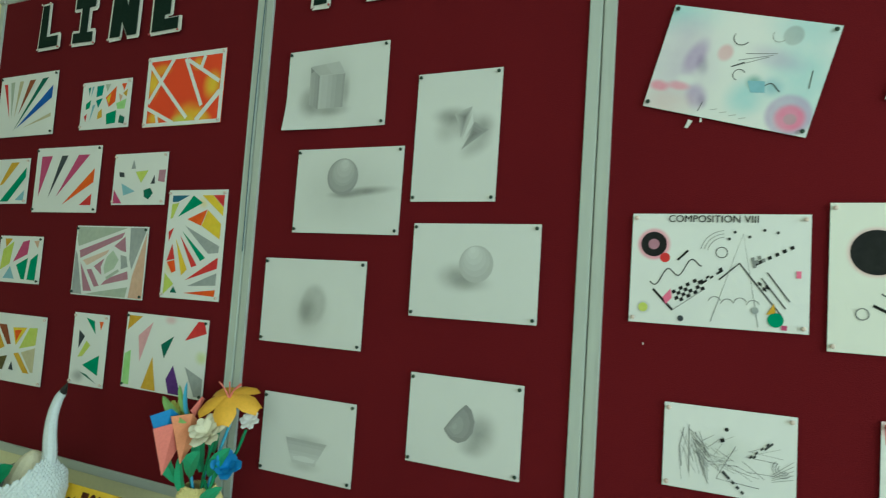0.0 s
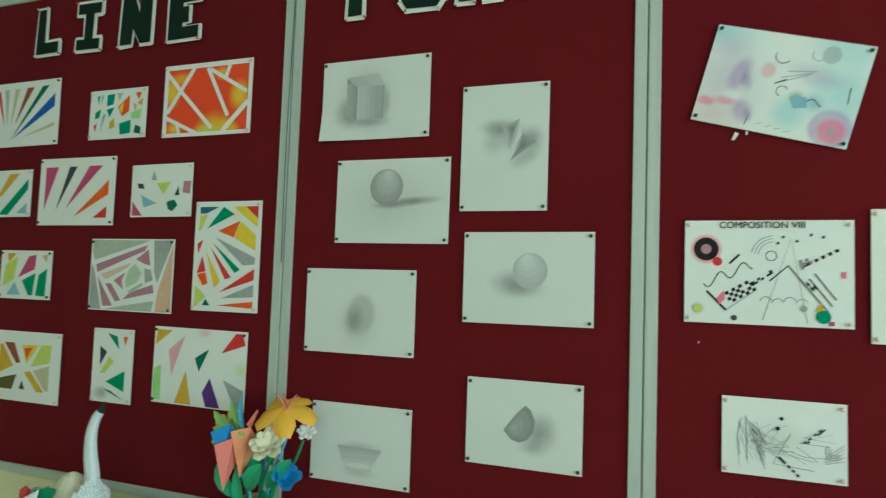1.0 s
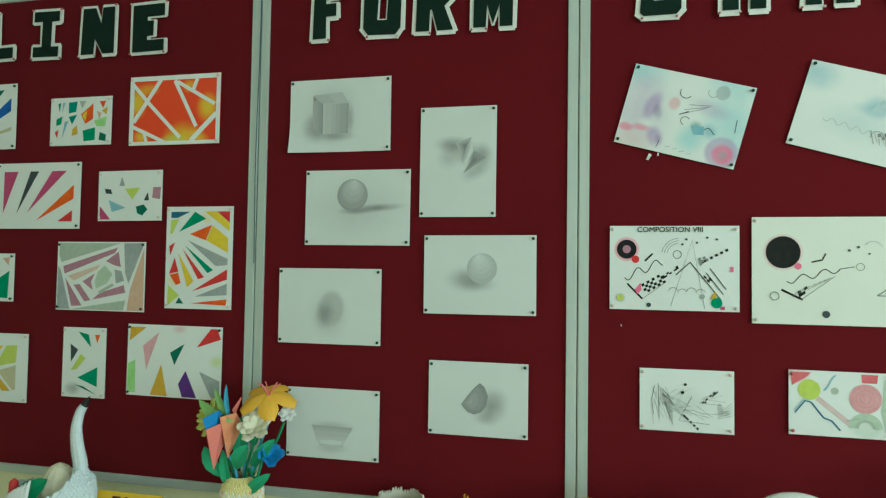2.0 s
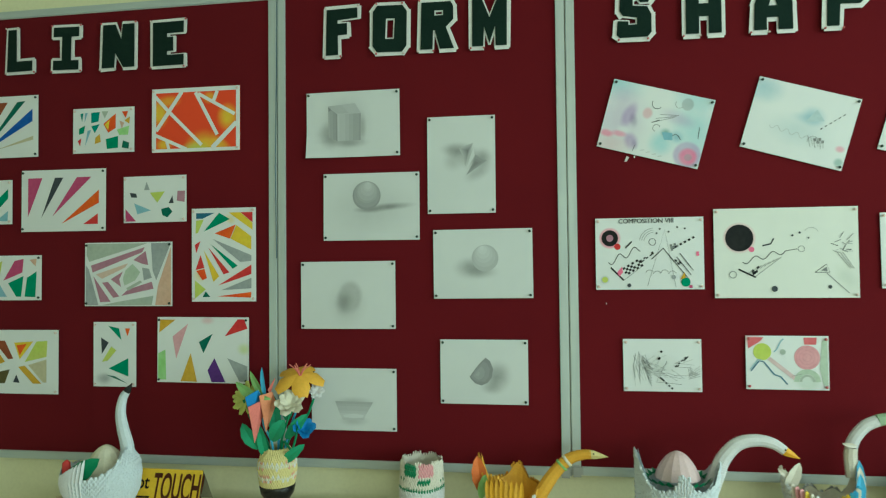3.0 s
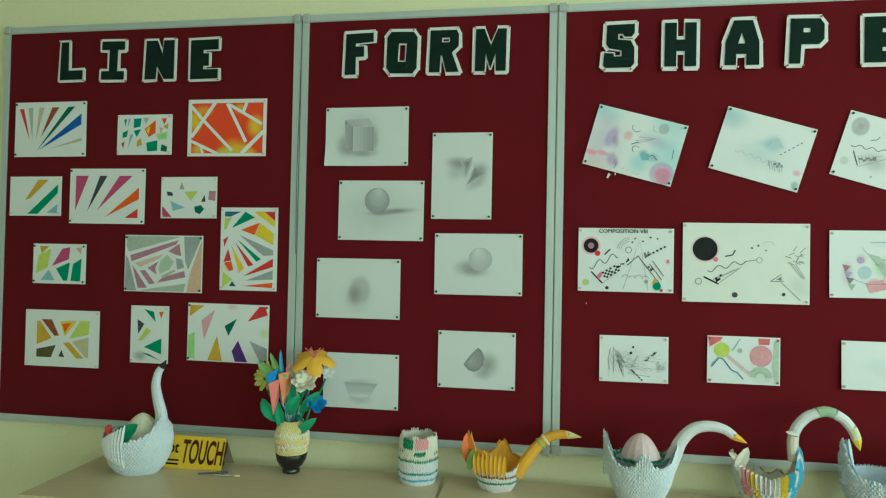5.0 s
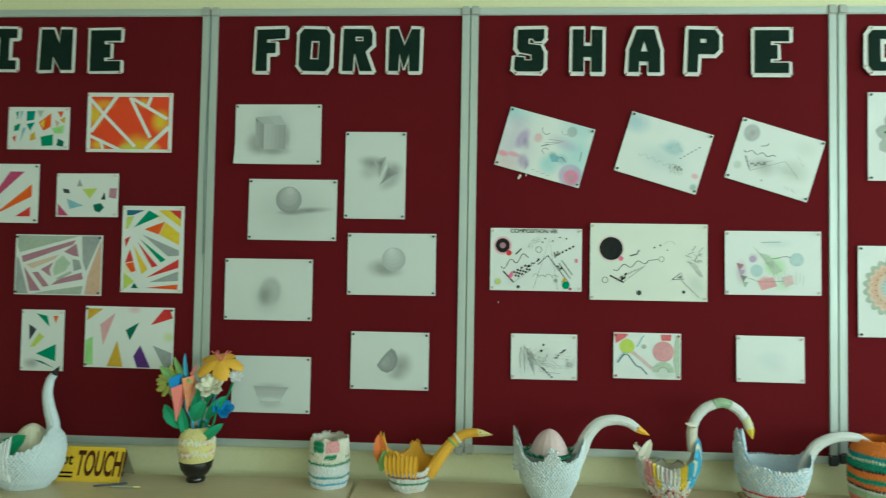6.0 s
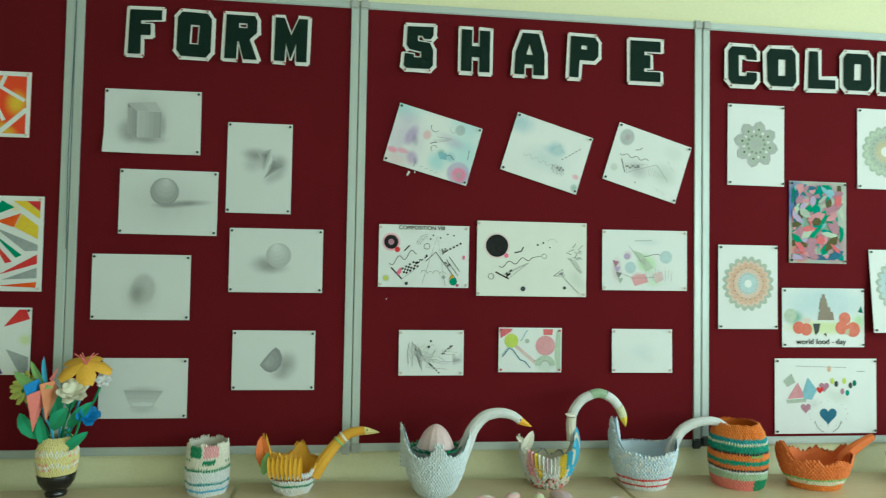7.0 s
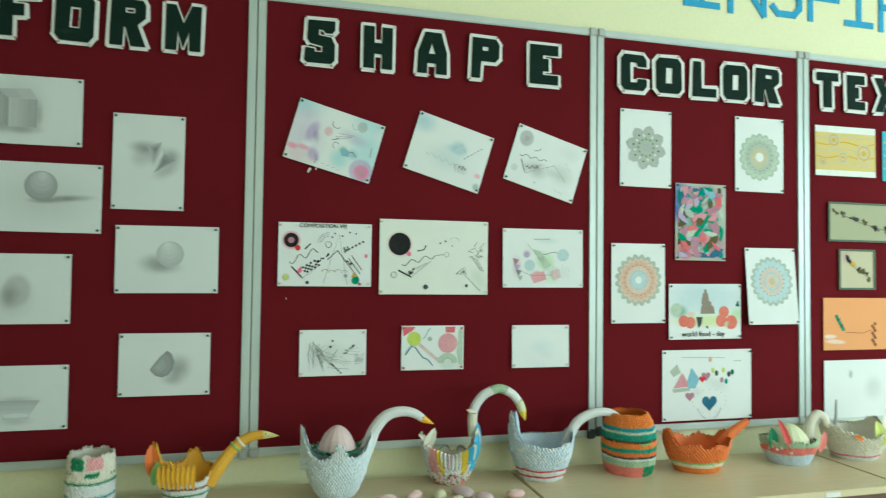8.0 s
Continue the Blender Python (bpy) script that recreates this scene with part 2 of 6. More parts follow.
def plate(loops, y_front, depth):
    """A flat cut-out in the xz plane with holes, its face towards -y."""
    bm = bmesh.new()
    for loop in loops:
        vs = [bm.verts.new((x, y_front, z)) for x, z in loop]
        for i in range(len(vs)):
            bm.edges.new((vs[i - 1], vs[i]))
    bmesh.ops.triangle_fill(bm, use_beauty=True, use_dissolve=False, edges=bm.edges[:], normal=(0, -1, 0))
    for f in bm.faces:
        f.normal_update()
        if f.normal.y > 0:
            f.normal_flip()
    top = bmesh.ops.extrude_face_region(bm, geom=bm.faces[:])
    bmesh.ops.translate(bm, vec=(0, -depth, 0), verts=[e for e in top["geom"] if isinstance(e, bmesh.types.BMVert)])
    bmesh.ops.recalc_face_normals(bm, faces=bm.faces[:])
    bm.verts.index_update()
    g = Geo()
    g.add([v.co[:] for v in bm.verts], [tuple(v.index for v in f.verts) for f in bm.faces])
    bm.free()
    return g


def lettering(text, size, depth=0.0004, bold=0.0):
    """Built-in font turned into a mesh in the xz plane, centred."""
    cu = bpy.data.curves.new("lettering", "FONT")
    cu.body, cu.size, cu.extrude, cu.offset = text, size, depth, bold
    cu.align_x, cu.align_y = "CENTER", "CENTER"
    ob = bpy.data.objects.new("lettering", cu)
    scene.collection.objects.link(ob)
    me = bpy.data.meshes.new_from_object(ob.evaluated_get(bpy.context.evaluated_depsgraph_get()))
    bpy.data.objects.remove(ob)
    g = Geo()
    g.add([(v.co.x, -v.co.z, v.co.y) for v in me.vertices], [tuple(p.vertices) for p in me.polygons])
    return g


def smooth_path(pts, steps):
    """Points on a Catmull-Rom curve through pts."""
    p = [Vector(q) for q in pts]
    p = [p[0] * 2 - p[1]] + p + [p[-1] * 2 - p[-2]]
    out = []
    for i in range(1, len(p) - 2):
        for s in range(steps):
            t = s / steps
            a, b, c, d = p[i - 1], p[i], p[i + 1], p[i + 2]
            out.append(0.5 * (2 * b + (c - a) * t + (2 * a - 5 * b + 4 * c - d) * t * t + (3 * b - a - 3 * c + d) * t ** 3))
    return out + [p[-2]]


def tube(g, path, radii, sides=8, slot=0, squash=1.0, saw=0.0):
    """A tapered tube; with saw the rings step in and out as stacked folds do."""
    rings = []
    for i, c in enumerate(path):
        d = (path[min(i + 1, len(path) - 1)] - path[max(i - 1, 0)]).normalized()
        side = d.cross(Vector((0, 1, 0)))
        side = side.normalized() if side.length > 1e-3 else Vector((1, 0, 0))
        up = side.cross(d)
        for k in ((1 + saw, 1 - saw) if saw else (1,)):
            r = radii(i / (len(path) - 1)) * k
            rings.append([c + side * (r * math.cos(a)) + up * (r * squash * math.sin(a)) for a in (2 * math.pi * (j + 0.5) / sides for j in range(sides))])
    g.rings(rings, slot)


# ---- the room ----
def slab(name, x0, x1, y0, y1, z0, z1, mat):
    g = Geo()
    g.box(x0, x1, y0, y1, z0, z1)
    return tagged(g.object(name, mat), kind="structure")


def wall_with_windows(name, along, at, lo, hi, spans, outward, mat):
    """A wall 0.2 m thick with openings from 1.0 to 2.5 m."""
    g = Geo()
    edges = [lo] + [e for s in sorted(spans) for e in s] + [hi]
    t0, t1 = sorted((at, at + 0.2 * outward))

    def piece(a, b, z0, z1):
        if along == "y":
            g.box(t0, t1, a, b, z0, z1)
        else:
            g.box(a, b, t0, t1, z0, z1)

    for i in range(0, len(edges), 2):
        piece(edges[i], edges[i + 1], 0.0, ROOM_H)
    for a, b in spans:
        piece(a, b, 0.0, 1.0)
        piece(a, b, 2.5, ROOM_H)
    return tagged(g.object(name, mat), kind="structure")


slab("wall_north", ROOM_W, ROOM_E, ROOM_N, ROOM_N + 0.2, 0.0, ROOM_H, WALL)
wall_with_windows("wall_east", "y", ROOM_E, ROOM_S, ROOM_N, EAST_WINDOWS, 1, WALL)
wall_with_windows("wall_south", "x", ROOM_S, ROOM_W, ROOM_E, SOUTH_WINDOWS, -1, WALL)
slab("wall_west", ROOM_W - 0.2, ROOM_W, ROOM_S, ROOM_N, 0.0, ROOM_H, WALL)
slab("floor", ROOM_W - 0.2, ROOM_E + 0.2, ROOM_S - 0.2, ROOM_N + 0.2, -0.15, 0.0, FLOOR)
slab("ceiling", ROOM_W - 0.2, ROOM_E + 0.2, ROOM_S - 0.2, ROOM_N + 0.2, ROOM_H, ROOM_H + 0.15, WHITE_WALL)

# ---- pin boards ----
BOARD_HI, RAIL = 2.357, 0.026


def pinboard(x0, x1, lo, caps):
    w = x1 - x0
    root = thing("pinboard", ((x0 + x1) / 2, 0.0, lo), "dark red felt pin board in an aluminium frame on the wall", "pin board", "pin boards on the wall")
    h = BOARD_HI - lo
    g = Geo()
    g.box(-w / 2 + 0.01, w / 2 - 0.01, 0.0, 0.014, 0.01, h - 0.01)
    g.object("felt_panel", FELT, root, "dark red felt surface")
    for side in (-1, 1):
        g = Geo()
        a, b = sorted((side * (w / 2 - 0.0008), side * (w / 2 - RAIL)))
        g.box(a, b, -0.006, 0.018, 0.0, h, bev=0.0028)
        a, b = sorted((side * (w / 2 - RAIL + 0.0045), side * (w / 2 - RAIL - 0.0012)))
        g.box(a, b, -0.0068, 0.012, RAIL * 0.6, h - RAIL * 0.6, bev=0.0014)
        g.object("side_rail", ALU, root)
    for z0, z1 in ((0.0, RAIL), (h - RAIL, h)):
        g = Geo()
        g.box(-w / 2 + RAIL + 0.0004, w / 2 - RAIL - 0.0004, -0.006, 0.018, z0, z1, bev=0.0028)
        g.object("cross_rail", ALU_H, root)
    for sx in (-1, 1):
        for z in (0.0, h):
            g = Geo()
            cx, cz = sx * (w / 2 - 0.016), z + (0.013 if z == 0 else -0.013)
            g.box(cx - 0.0175, cx + 0.0175, -0.0125, 0.006, cz - 0.0175, cz + 0.0175, bev=0.006)
            g.object("corner_cap", DARK_CAP if (sx, z) in caps else CAP, root)
    return root


for a, b, lo, caps in ((-2.115, -0.901, 0.842, ()), (-0.9, 0.0045, 0.848, ()), (0.0055, 1.2185, 0.852, ((1, 0.0),)), (1.2195, 2.1375, 0.86, ((-1, 0.0),)), (2.1385, 3.352, 0.862, ())):
    pinboard(a, b, lo, caps)

root = thing("cable", (-0.9005, -0.011, 1.55), "thin blue cable hanging in the gap between boards", "cable")
g = Geo()
tube(g, smooth_path([(0.004, 0, 0.80), (0.002, -0.001, 0.55), (-0.003, 0, 0.25), (0.0, 0, -0.05)], 6), lambda t: 0.0012, 6)
g.object("sheath", CABLE, root, smooth=True)

# ---- block letters ----
CH = 0.13
GLYPHS = {
    "L": [[(0, 0), (1, 0), (1, .24), (.38, .24), (.37, 1), (.05, 1)]],
    "I": [[(0, 0), (1, 0), (1, .22), (.7, .22), (.7, .78), (1, .78), (1, 1), (0, 1), (0, .78), (.34, .78), (.34, .22), (0, .22)]],
    "N": [[(0, 0), (.38, 0), (.41, .34), (.66, 0), (1, 0), (1, 1), (.64, 1), (.6, .64), (.42, 1), (.04, 1)]],
    "E": [[(0, 0), (1, 0), (1, .24), (.46, .24), (.46, .33), (.66, .33), (.66, .65), (.46, .65), (.46, .74), (1, .74), (1, 1), (0, 1)]],
    "F": [[(0, 0), (.38, 0), (.38, .43), (.67, .43), (.67, .68), (.38, .68), (.38, .76), (1, .78), (1, 1), (.05, 1)]],
    "O": [[(CH, 0), (1 - CH, 0), (1, CH), (1, 1 - CH), (1 - CH, 1), (CH, 1), (0, 1 - CH), (0, CH)], [(.37, .28), (.39, .72), (.65, .72), (.63, .28)]],
    "R": [[(0, 0), (.36, 0), (.38, .40), (.43, .40), (.58, 0), (1, 0), (.76, .46), (.98, .62), (.98, .9), (.9, 1), (.03, 1)], [(.42, .71), (.42, .82), (.68, .82), (.68, .71)]],
    "M": [[(0, 0), (.32, 0), (.34, .42), (.5, .05), (.66, .42), (.68, 0), (1, 0), (1, 1), (.72, 1), (.5, .6), (.28, 1), (0, 1)]],
    "S": [[(.09, 0), (.89, 0), (1, .09), (1, .45), (.88, .62), (.47, .65), (.47, .78), (.62, .78), (.69, .71), (.91, .71), (1, .79), (1, 1), (.11, .99), (.09, .55), (.19, .45), (.59, .40), (.59, .26), (.34, .26), (.34, .33), (.03, .35), (0, .06)]],
    "H": [[(0, 0), (.37, 0), (.37, .35), (.64, .35), (.64, 0), (1, 0), (1, 1), (.64, 1), (.64, .61), (.37, .61), (.37, 1), (0, 1)]],
    "A": [[(0, 0), (.33, 0), (.33, .25), (.63, .25), (.63, 0), (1, 0), (.99, .52), (.79, 1), (.25, 1), (.02, .52)], [(.38, .48), (.48, .74), (.6, .48)]],
    "P": [[(0, 0), (.32, 0), (.34, .43), (.86, .43), (1, .54), (1, .87), (.87, 1), (.02, 1)], [(.39, .69), (.39, .79), (.6, .79), (.6, .69)]],
    "C": [[(0, CH), (CH, 0), (.87, 0), (1, CH), (1, .33), (.66, .33), (.62, .22), (.36, .22), (.36, .78), (.62, .78), (.66, .67), (1, .67), (1, .87), (.87, 1), (CH, 1), (0, .87)]],
    "T": [[(.31, 0), (.69, 0), (.69, .76), (1, .76), (1, 1), (0, 1), (0, .76), (.31, .76)]],
    "X": [[(0, 0), (.36, 0), (.5, .28), (.64, 0), (1, 0), (.7, .5), (1, 1), (.64, 1), (.5, .72), (.36, 1), (0, 1), (.3, .5)]],
}


def pin(parent, x, y, z, mat, r=0.0042):
    g = Geo()
    rings = [[(x + k * r * math.cos(a), y - d, z + k * r * math.sin(a)) for a in (2 * math.pi * i / 8 for i in range(8))] for k, d in ((0.55, 0.0), (0.6, 0.003), (1.0, 0.0035), (0.95, 0.0055), (0.5, 0.0065))]
    g.rings(rings)
    return g.object("pin", mat, parent, smooth=True)


rnd = random.Random(4)


def gap_ahead(loops, p, out, reach):
    """Whether another edge of the cut-out lies within reach of p."""
    for loop in loops:
        for (ax, az), (bx, bz) in zip(loop, loop[1:] + loop[:1]):
            ex, ez = bx - ax, bz - az
            den = out.x * ez - out.y * ex
            if abs(den) < 1e-9:
                continue
            t = ((ax - p.x) * ez - (az - p.y) * ex) / den
            k = ((ax - p.x) * out.y - (az - p.y) * out.x) / den
            if 1e-4 < t < reach and 0 <= k <= 1:
                return True
    return False


def border_strips(loops, width, inner, r):
    """White card strips along the edges of a cut-out, roughly cut, lying behind its face; thin ones line its notches."""
    g = Geo()
    n_strip = 0
    for n, loop in enumerate(loops):
        turn = 1 if sum(p[0] * q[1] - q[0] * p[1] for p, q in zip(loop, loop[1:] + loop[:1])) > 0 else -1
        edges = []
        for (ax, az), (bx, bz) in zip(loop, loop[1:] + loop[:1]):
            a, b = Vector((ax, az)), Vector((bx, bz))
            d = (b - a).normalized()
            out = Vector((d.y, -d.x)) * (turn if n == 0 else -turn)
            wd = width if n == 0 else inner
            if n == 0 and any(gap_ahead(loops, a.lerp(b, q), out, 3.4 * width) for q in (.3, .5, .7)):
                wd = inner
            edges.append((a, b, d, out, wd))
        for i, (a, b, d, out, wd) in enumerate(edges):
            prev, nxt = edges[i - 1], edges[(i + 1) % len(edges)]
            # a strip runs past a convex corner by half of its neighbour's width, and stops at a hollow one
            e0 = prev[4] * .55 if prev[2].cross(d) * turn > 0 and n == 0 else 0.0
            e1 = nxt[4] * .55 if d.cross(nxt[2]) * turn > 0 and n == 0 else 0.0
            w0, w1 = wd * r.uniform(.84, 1.1), wd * r.uniform(.84, 1.1)
            q = [a - d * e0 - out * .004, b + d * e1 - out * .004, b + d * e1 + out * w1, a - d * e0 + out * w0]
            y = -.0004 - .00006 * n_strip
            n_strip += 1
            if (q[1] - q[0]).cross(q[2] - q[1]) < 0:
                q.reverse()
            g.add([(p.x, y, p.y) for p in q] + [(p.x, y + .0012, p.y) for p in q], [(0, 1, 2, 3), (7, 6, 5, 4), (0, 4, 5, 1), (1, 5, 6, 2), (2, 6, 7, 3), (3, 7, 4, 0)])
    return g


def block_letter(ch, x0, x1, z0, z1, group, tilt=0.0, border=0.0115, filled=False, shift=0.0):
    """A green face on white strips; in a filled letter the card shows through the hole."""
    w, h = x1 - x0 - 2 * border, z1 - z0 - 2 * border
    root = thing("letter", ((x0 + x1) / 2, -0.0085 - rnd.uniform(0.0, 0.003), (z0 + z1) / 2), "dark green block letter " + ch + " on white card, pinned to felt", "letter", group, (rnd.uniform(-1.2, 0.6), tilt, rnd.uniform(-1.5, 1.5)))
    loops = [[((x - 0.5) * w + shift, (z - 0.5) * h) for x, z in loop] for loop in GLYPHS[ch]]
    border_strips(loops, border, 0.0045, rnd).object("card_border", CARD, root, "white card border")
    if filled and len(loops) > 1:
        plate([[(x * 1.02, z) for x, z in loops[1]]], -0.0008, 0.0006).object("card_window", CARD, root)
    plate(loops, -0.0032, 0.0012).object("face", GREEN_CARD, root, "dark green face")
    rim = offset_loop(loops[0], border * 0.5)
    for x, z in (rim[0], rim[1], max(rim, key=lambda p: p[1] - p[0]), max(rim, key=lambda p: p[0] + p[1])):
        pin(root, x + rnd.uniform(-.004, .004), -0.0016, z, PIN_RED if rnd.random() < 0.6 else PIN_PALE, 0.0032)
    return root


for word, spans, z0, z1, drop, border in (
    ("LINE", ((-1.873, -1.755), (-1.697, -1.583), (-1.517, -1.379), (-1.334, -1.203)), 2.134, 2.299, -0.0035, 0.0105),
    ("FORM", ((-.747, -.619), (-.594, -.464), (-.443, -.316), (-.283, -.155)), 2.124, 2.292, 0.0, 0.0115),
    ("SHAPE", ((.143, .267), (.338, .462), (.524, .654), (.718, .845), (.938, 1.072)), 2.122, 2.291, -0.0012, 0.0125),
    ("COLOR", ((1.296, 1.433), (1.443, 1.582), (1.602, 1.735), (1.74, 1.877), (1.885, 2.029)), 2.123, 2.288, -0.0006, 0.0145),
    ("TEX", ((2.179, 2.317), (2.331, 2.452), (2.473, 2.618)), 2.123, 2.297, 0.0, 0.0155),
):
    for i, ch in enumerate(word):
        wide = word in ("COLOR", "TEX")
        block_letter(ch, *spans[i], z0 + drop * i, z1 + drop * i, "letters of the word " + word, rnd.uniform(-1.0, 1.4), border, wide or ch in "AP", 0.003 if wide else 0.0)

for ch, x0, x1 in (("I", 1.60, 1.765), ("N", 1.80, 1.985), ("S", 2.0, 2.155), ("P", 2.185, 2.345), ("I", 2.37, 2.52), ("R", 2.548, 2.71)):
    root = thing("wall_letter", ((x0 + x1) / 2, ROOM_N, 2.60), "thin blue paper letter glued to the cream wall", "letter", "blue letters above the boards")
    w, h, st = x1 - x0, 0.20, 0.026
    bars = {"I": ((-w / 2, w / 2, -h / 2, -h / 2 + st), (-w / 2, w / 2, h / 2 - st, h / 2), (-st / 2, st / 2, -h / 2 + st, h / 2 - st)),
            "P": ((-w / 2, -w / 2 + st, -h / 2, h / 2), (-w / 2 + st, w / 2, h / 2 - st, h / 2), (-w / 2 + st, w / 2, -0.01, -0.01 + st), (w / 2 - st, w / 2, -0.01 + st, h / 2 - st))}
    if ch in bars:
        for b in bars[ch]:
            g = Geo()
            g.box(b[0], b[1], -0.004, -0.001, b[2], b[3])
            g.object("stroke", BLUE_CARD, root)
    else:
        pts = {"N": [(-.42, -.5), (-.42, .5), (.42, -.5), (.42, .5)], "S": [(-.42, -.28), (-.25, -.42), (.25, -.42), (.42, -.28), (.42, -.05), (-.42, .05), (-.42, .3), (-.25, .43), (.25, .43), (.42, .3)], "R": [(-.42, -.5), (-.42, .44), (.3, .44), (.42, .3), (.42, .1), (.3, 0), (-.42, 0), (0, 0), (.42, -.5)]}[ch]
        for k, ((ax, az), (bx, bz)) in enumerate(zip(pts, pts[1:])):
            a, b = Vector((ax * w, 0, az * h)), Vector((bx * w, 0, bz * h))
            d = (b - a).normalized()
            n = Vector((-d.z, 0, d.x)) * (st / 2)
            yy = -0.004 - 0.0004 * k
            q = [a - d * st * 0.3 - n, b + d * st * 0.3 - n, b + d * st * 0.3 + n, a - d * st * 0.3 + n]
            g = Geo()
            g.add([(p.x, yy, p.z) for p in q] + [(p.x, -0.001, p.z) for p in q], [(0, 1, 2, 3), (7, 6, 5, 4), (0, 4, 5, 1), (1, 5, 6, 2), (2, 6, 7, 3), (3, 7, 4, 0)])
            g.object("stroke", BLUE_CARD, root)


# ---- drawings on the boards ----
class Art:
    """Painted areas and ink lines that lie on one sheet; u runs right and v down, from 0 to 1."""

    def __init__(self, w, h):
        self.w, self.h, self.g, self.slots, self.n, self.split = w, h, Geo(), [], 0, False

    def slot(self, key):
        if key not in self.slots:
            self.slots.append(key)
        return self.slots.index(key)

    def at(self, u, v):
        return (u - 0.5) * self.w, (0.5 - v) * self.h

    def area(self, key, pts, lift=None):
        self.n += 1
        y = -0.0006 - 0.00002 * self.n if lift is None else lift
        ring = [self.at(u, v) for u, v in pts]
        size = sum(a[0] * b[1] - b[0] * a[1] for a, b in zip(ring, ring[1:] + ring[:1]))
        if size < 0:
            ring.reverse()
        self.g.add([(x, y, z) for x, z in ring], [tuple(range(len(ring)))], self.slot(key))

    def disc(self, key, u, v, r, n=28, ru=1.0):
        k = self.w / self.h
        self.area(key, [(u + r * ru * math.cos(a), v + r * k * math.sin(a)) for a in (2 * math.pi * i / n for i in range(n))])

    def line(self, key, pts, width=0.0012):
        self.n += 1
        y = -0.0006 - 0.00002 * self.n
        p = [Vector(self.at(u, v)) for u, v in pts]
        left, right = [], []
        for i in range(len(p)):
            d = (p[min(i + 1, len(p) - 1)] - p[max(i - 1, 0)]).normalized()
            n = Vector((-d.y, d.x)) * width / 2
            left.append(p[i] + n)
            right.append(p[i] - n)
        m = len(p)
        self.g.add([(q.x, y, q.y) for q in right + left], [(i, i + 1, m + i + 1, m + i) for i in range(m - 1)], self.slot(key))

    def arc(self, key, u, v, r, a0, a1, width=0.0012, n=14):
        k = self.w / self.h
        self.line(key, [(u + r * math.cos(radians(a0 + (a1 - a0) * i / n)), v - r * k * math.sin(radians(a0 + (a1 - a0) * i / n))) for i in range(n + 1)], width)

    def wave(self, key, u0, v0, u1, v1, amp, turns, width=0.0015, n=30):
        self.line(key, [(u0 + (u1 - u0) * i / n, v0 + (v1 - v0) * i / n + amp * math.sin(2 * math.pi * turns * i / n)) for i in range(n + 1)], width)

    def checks(self, key, u0, v0, u1, v1, rows, cols, skew, seed):
        """A checkered ribbon that runs along a slanting line."""
        r = random.Random(seed)
        for i in range(cols):
            for j in range(rows):
                if (i + j + r.randint(0, 1) * (r.random() < 0.25)) % 2:
                    continue
                du, dv = (u1 - u0) / cols, (v1 - v0) / cols
                pu, pv = skew
                a = (u0 + du * i + pu * j / rows, v0 + dv * i + pv * j / rows)
                self.area(key, [a, (a[0] + du, a[1] + dv), (a[0] + du + pu / rows, a[1] + dv + pv / rows), (a[0] + pu / rows, a[1] + pv / rows)])


SHEET_N = [0]


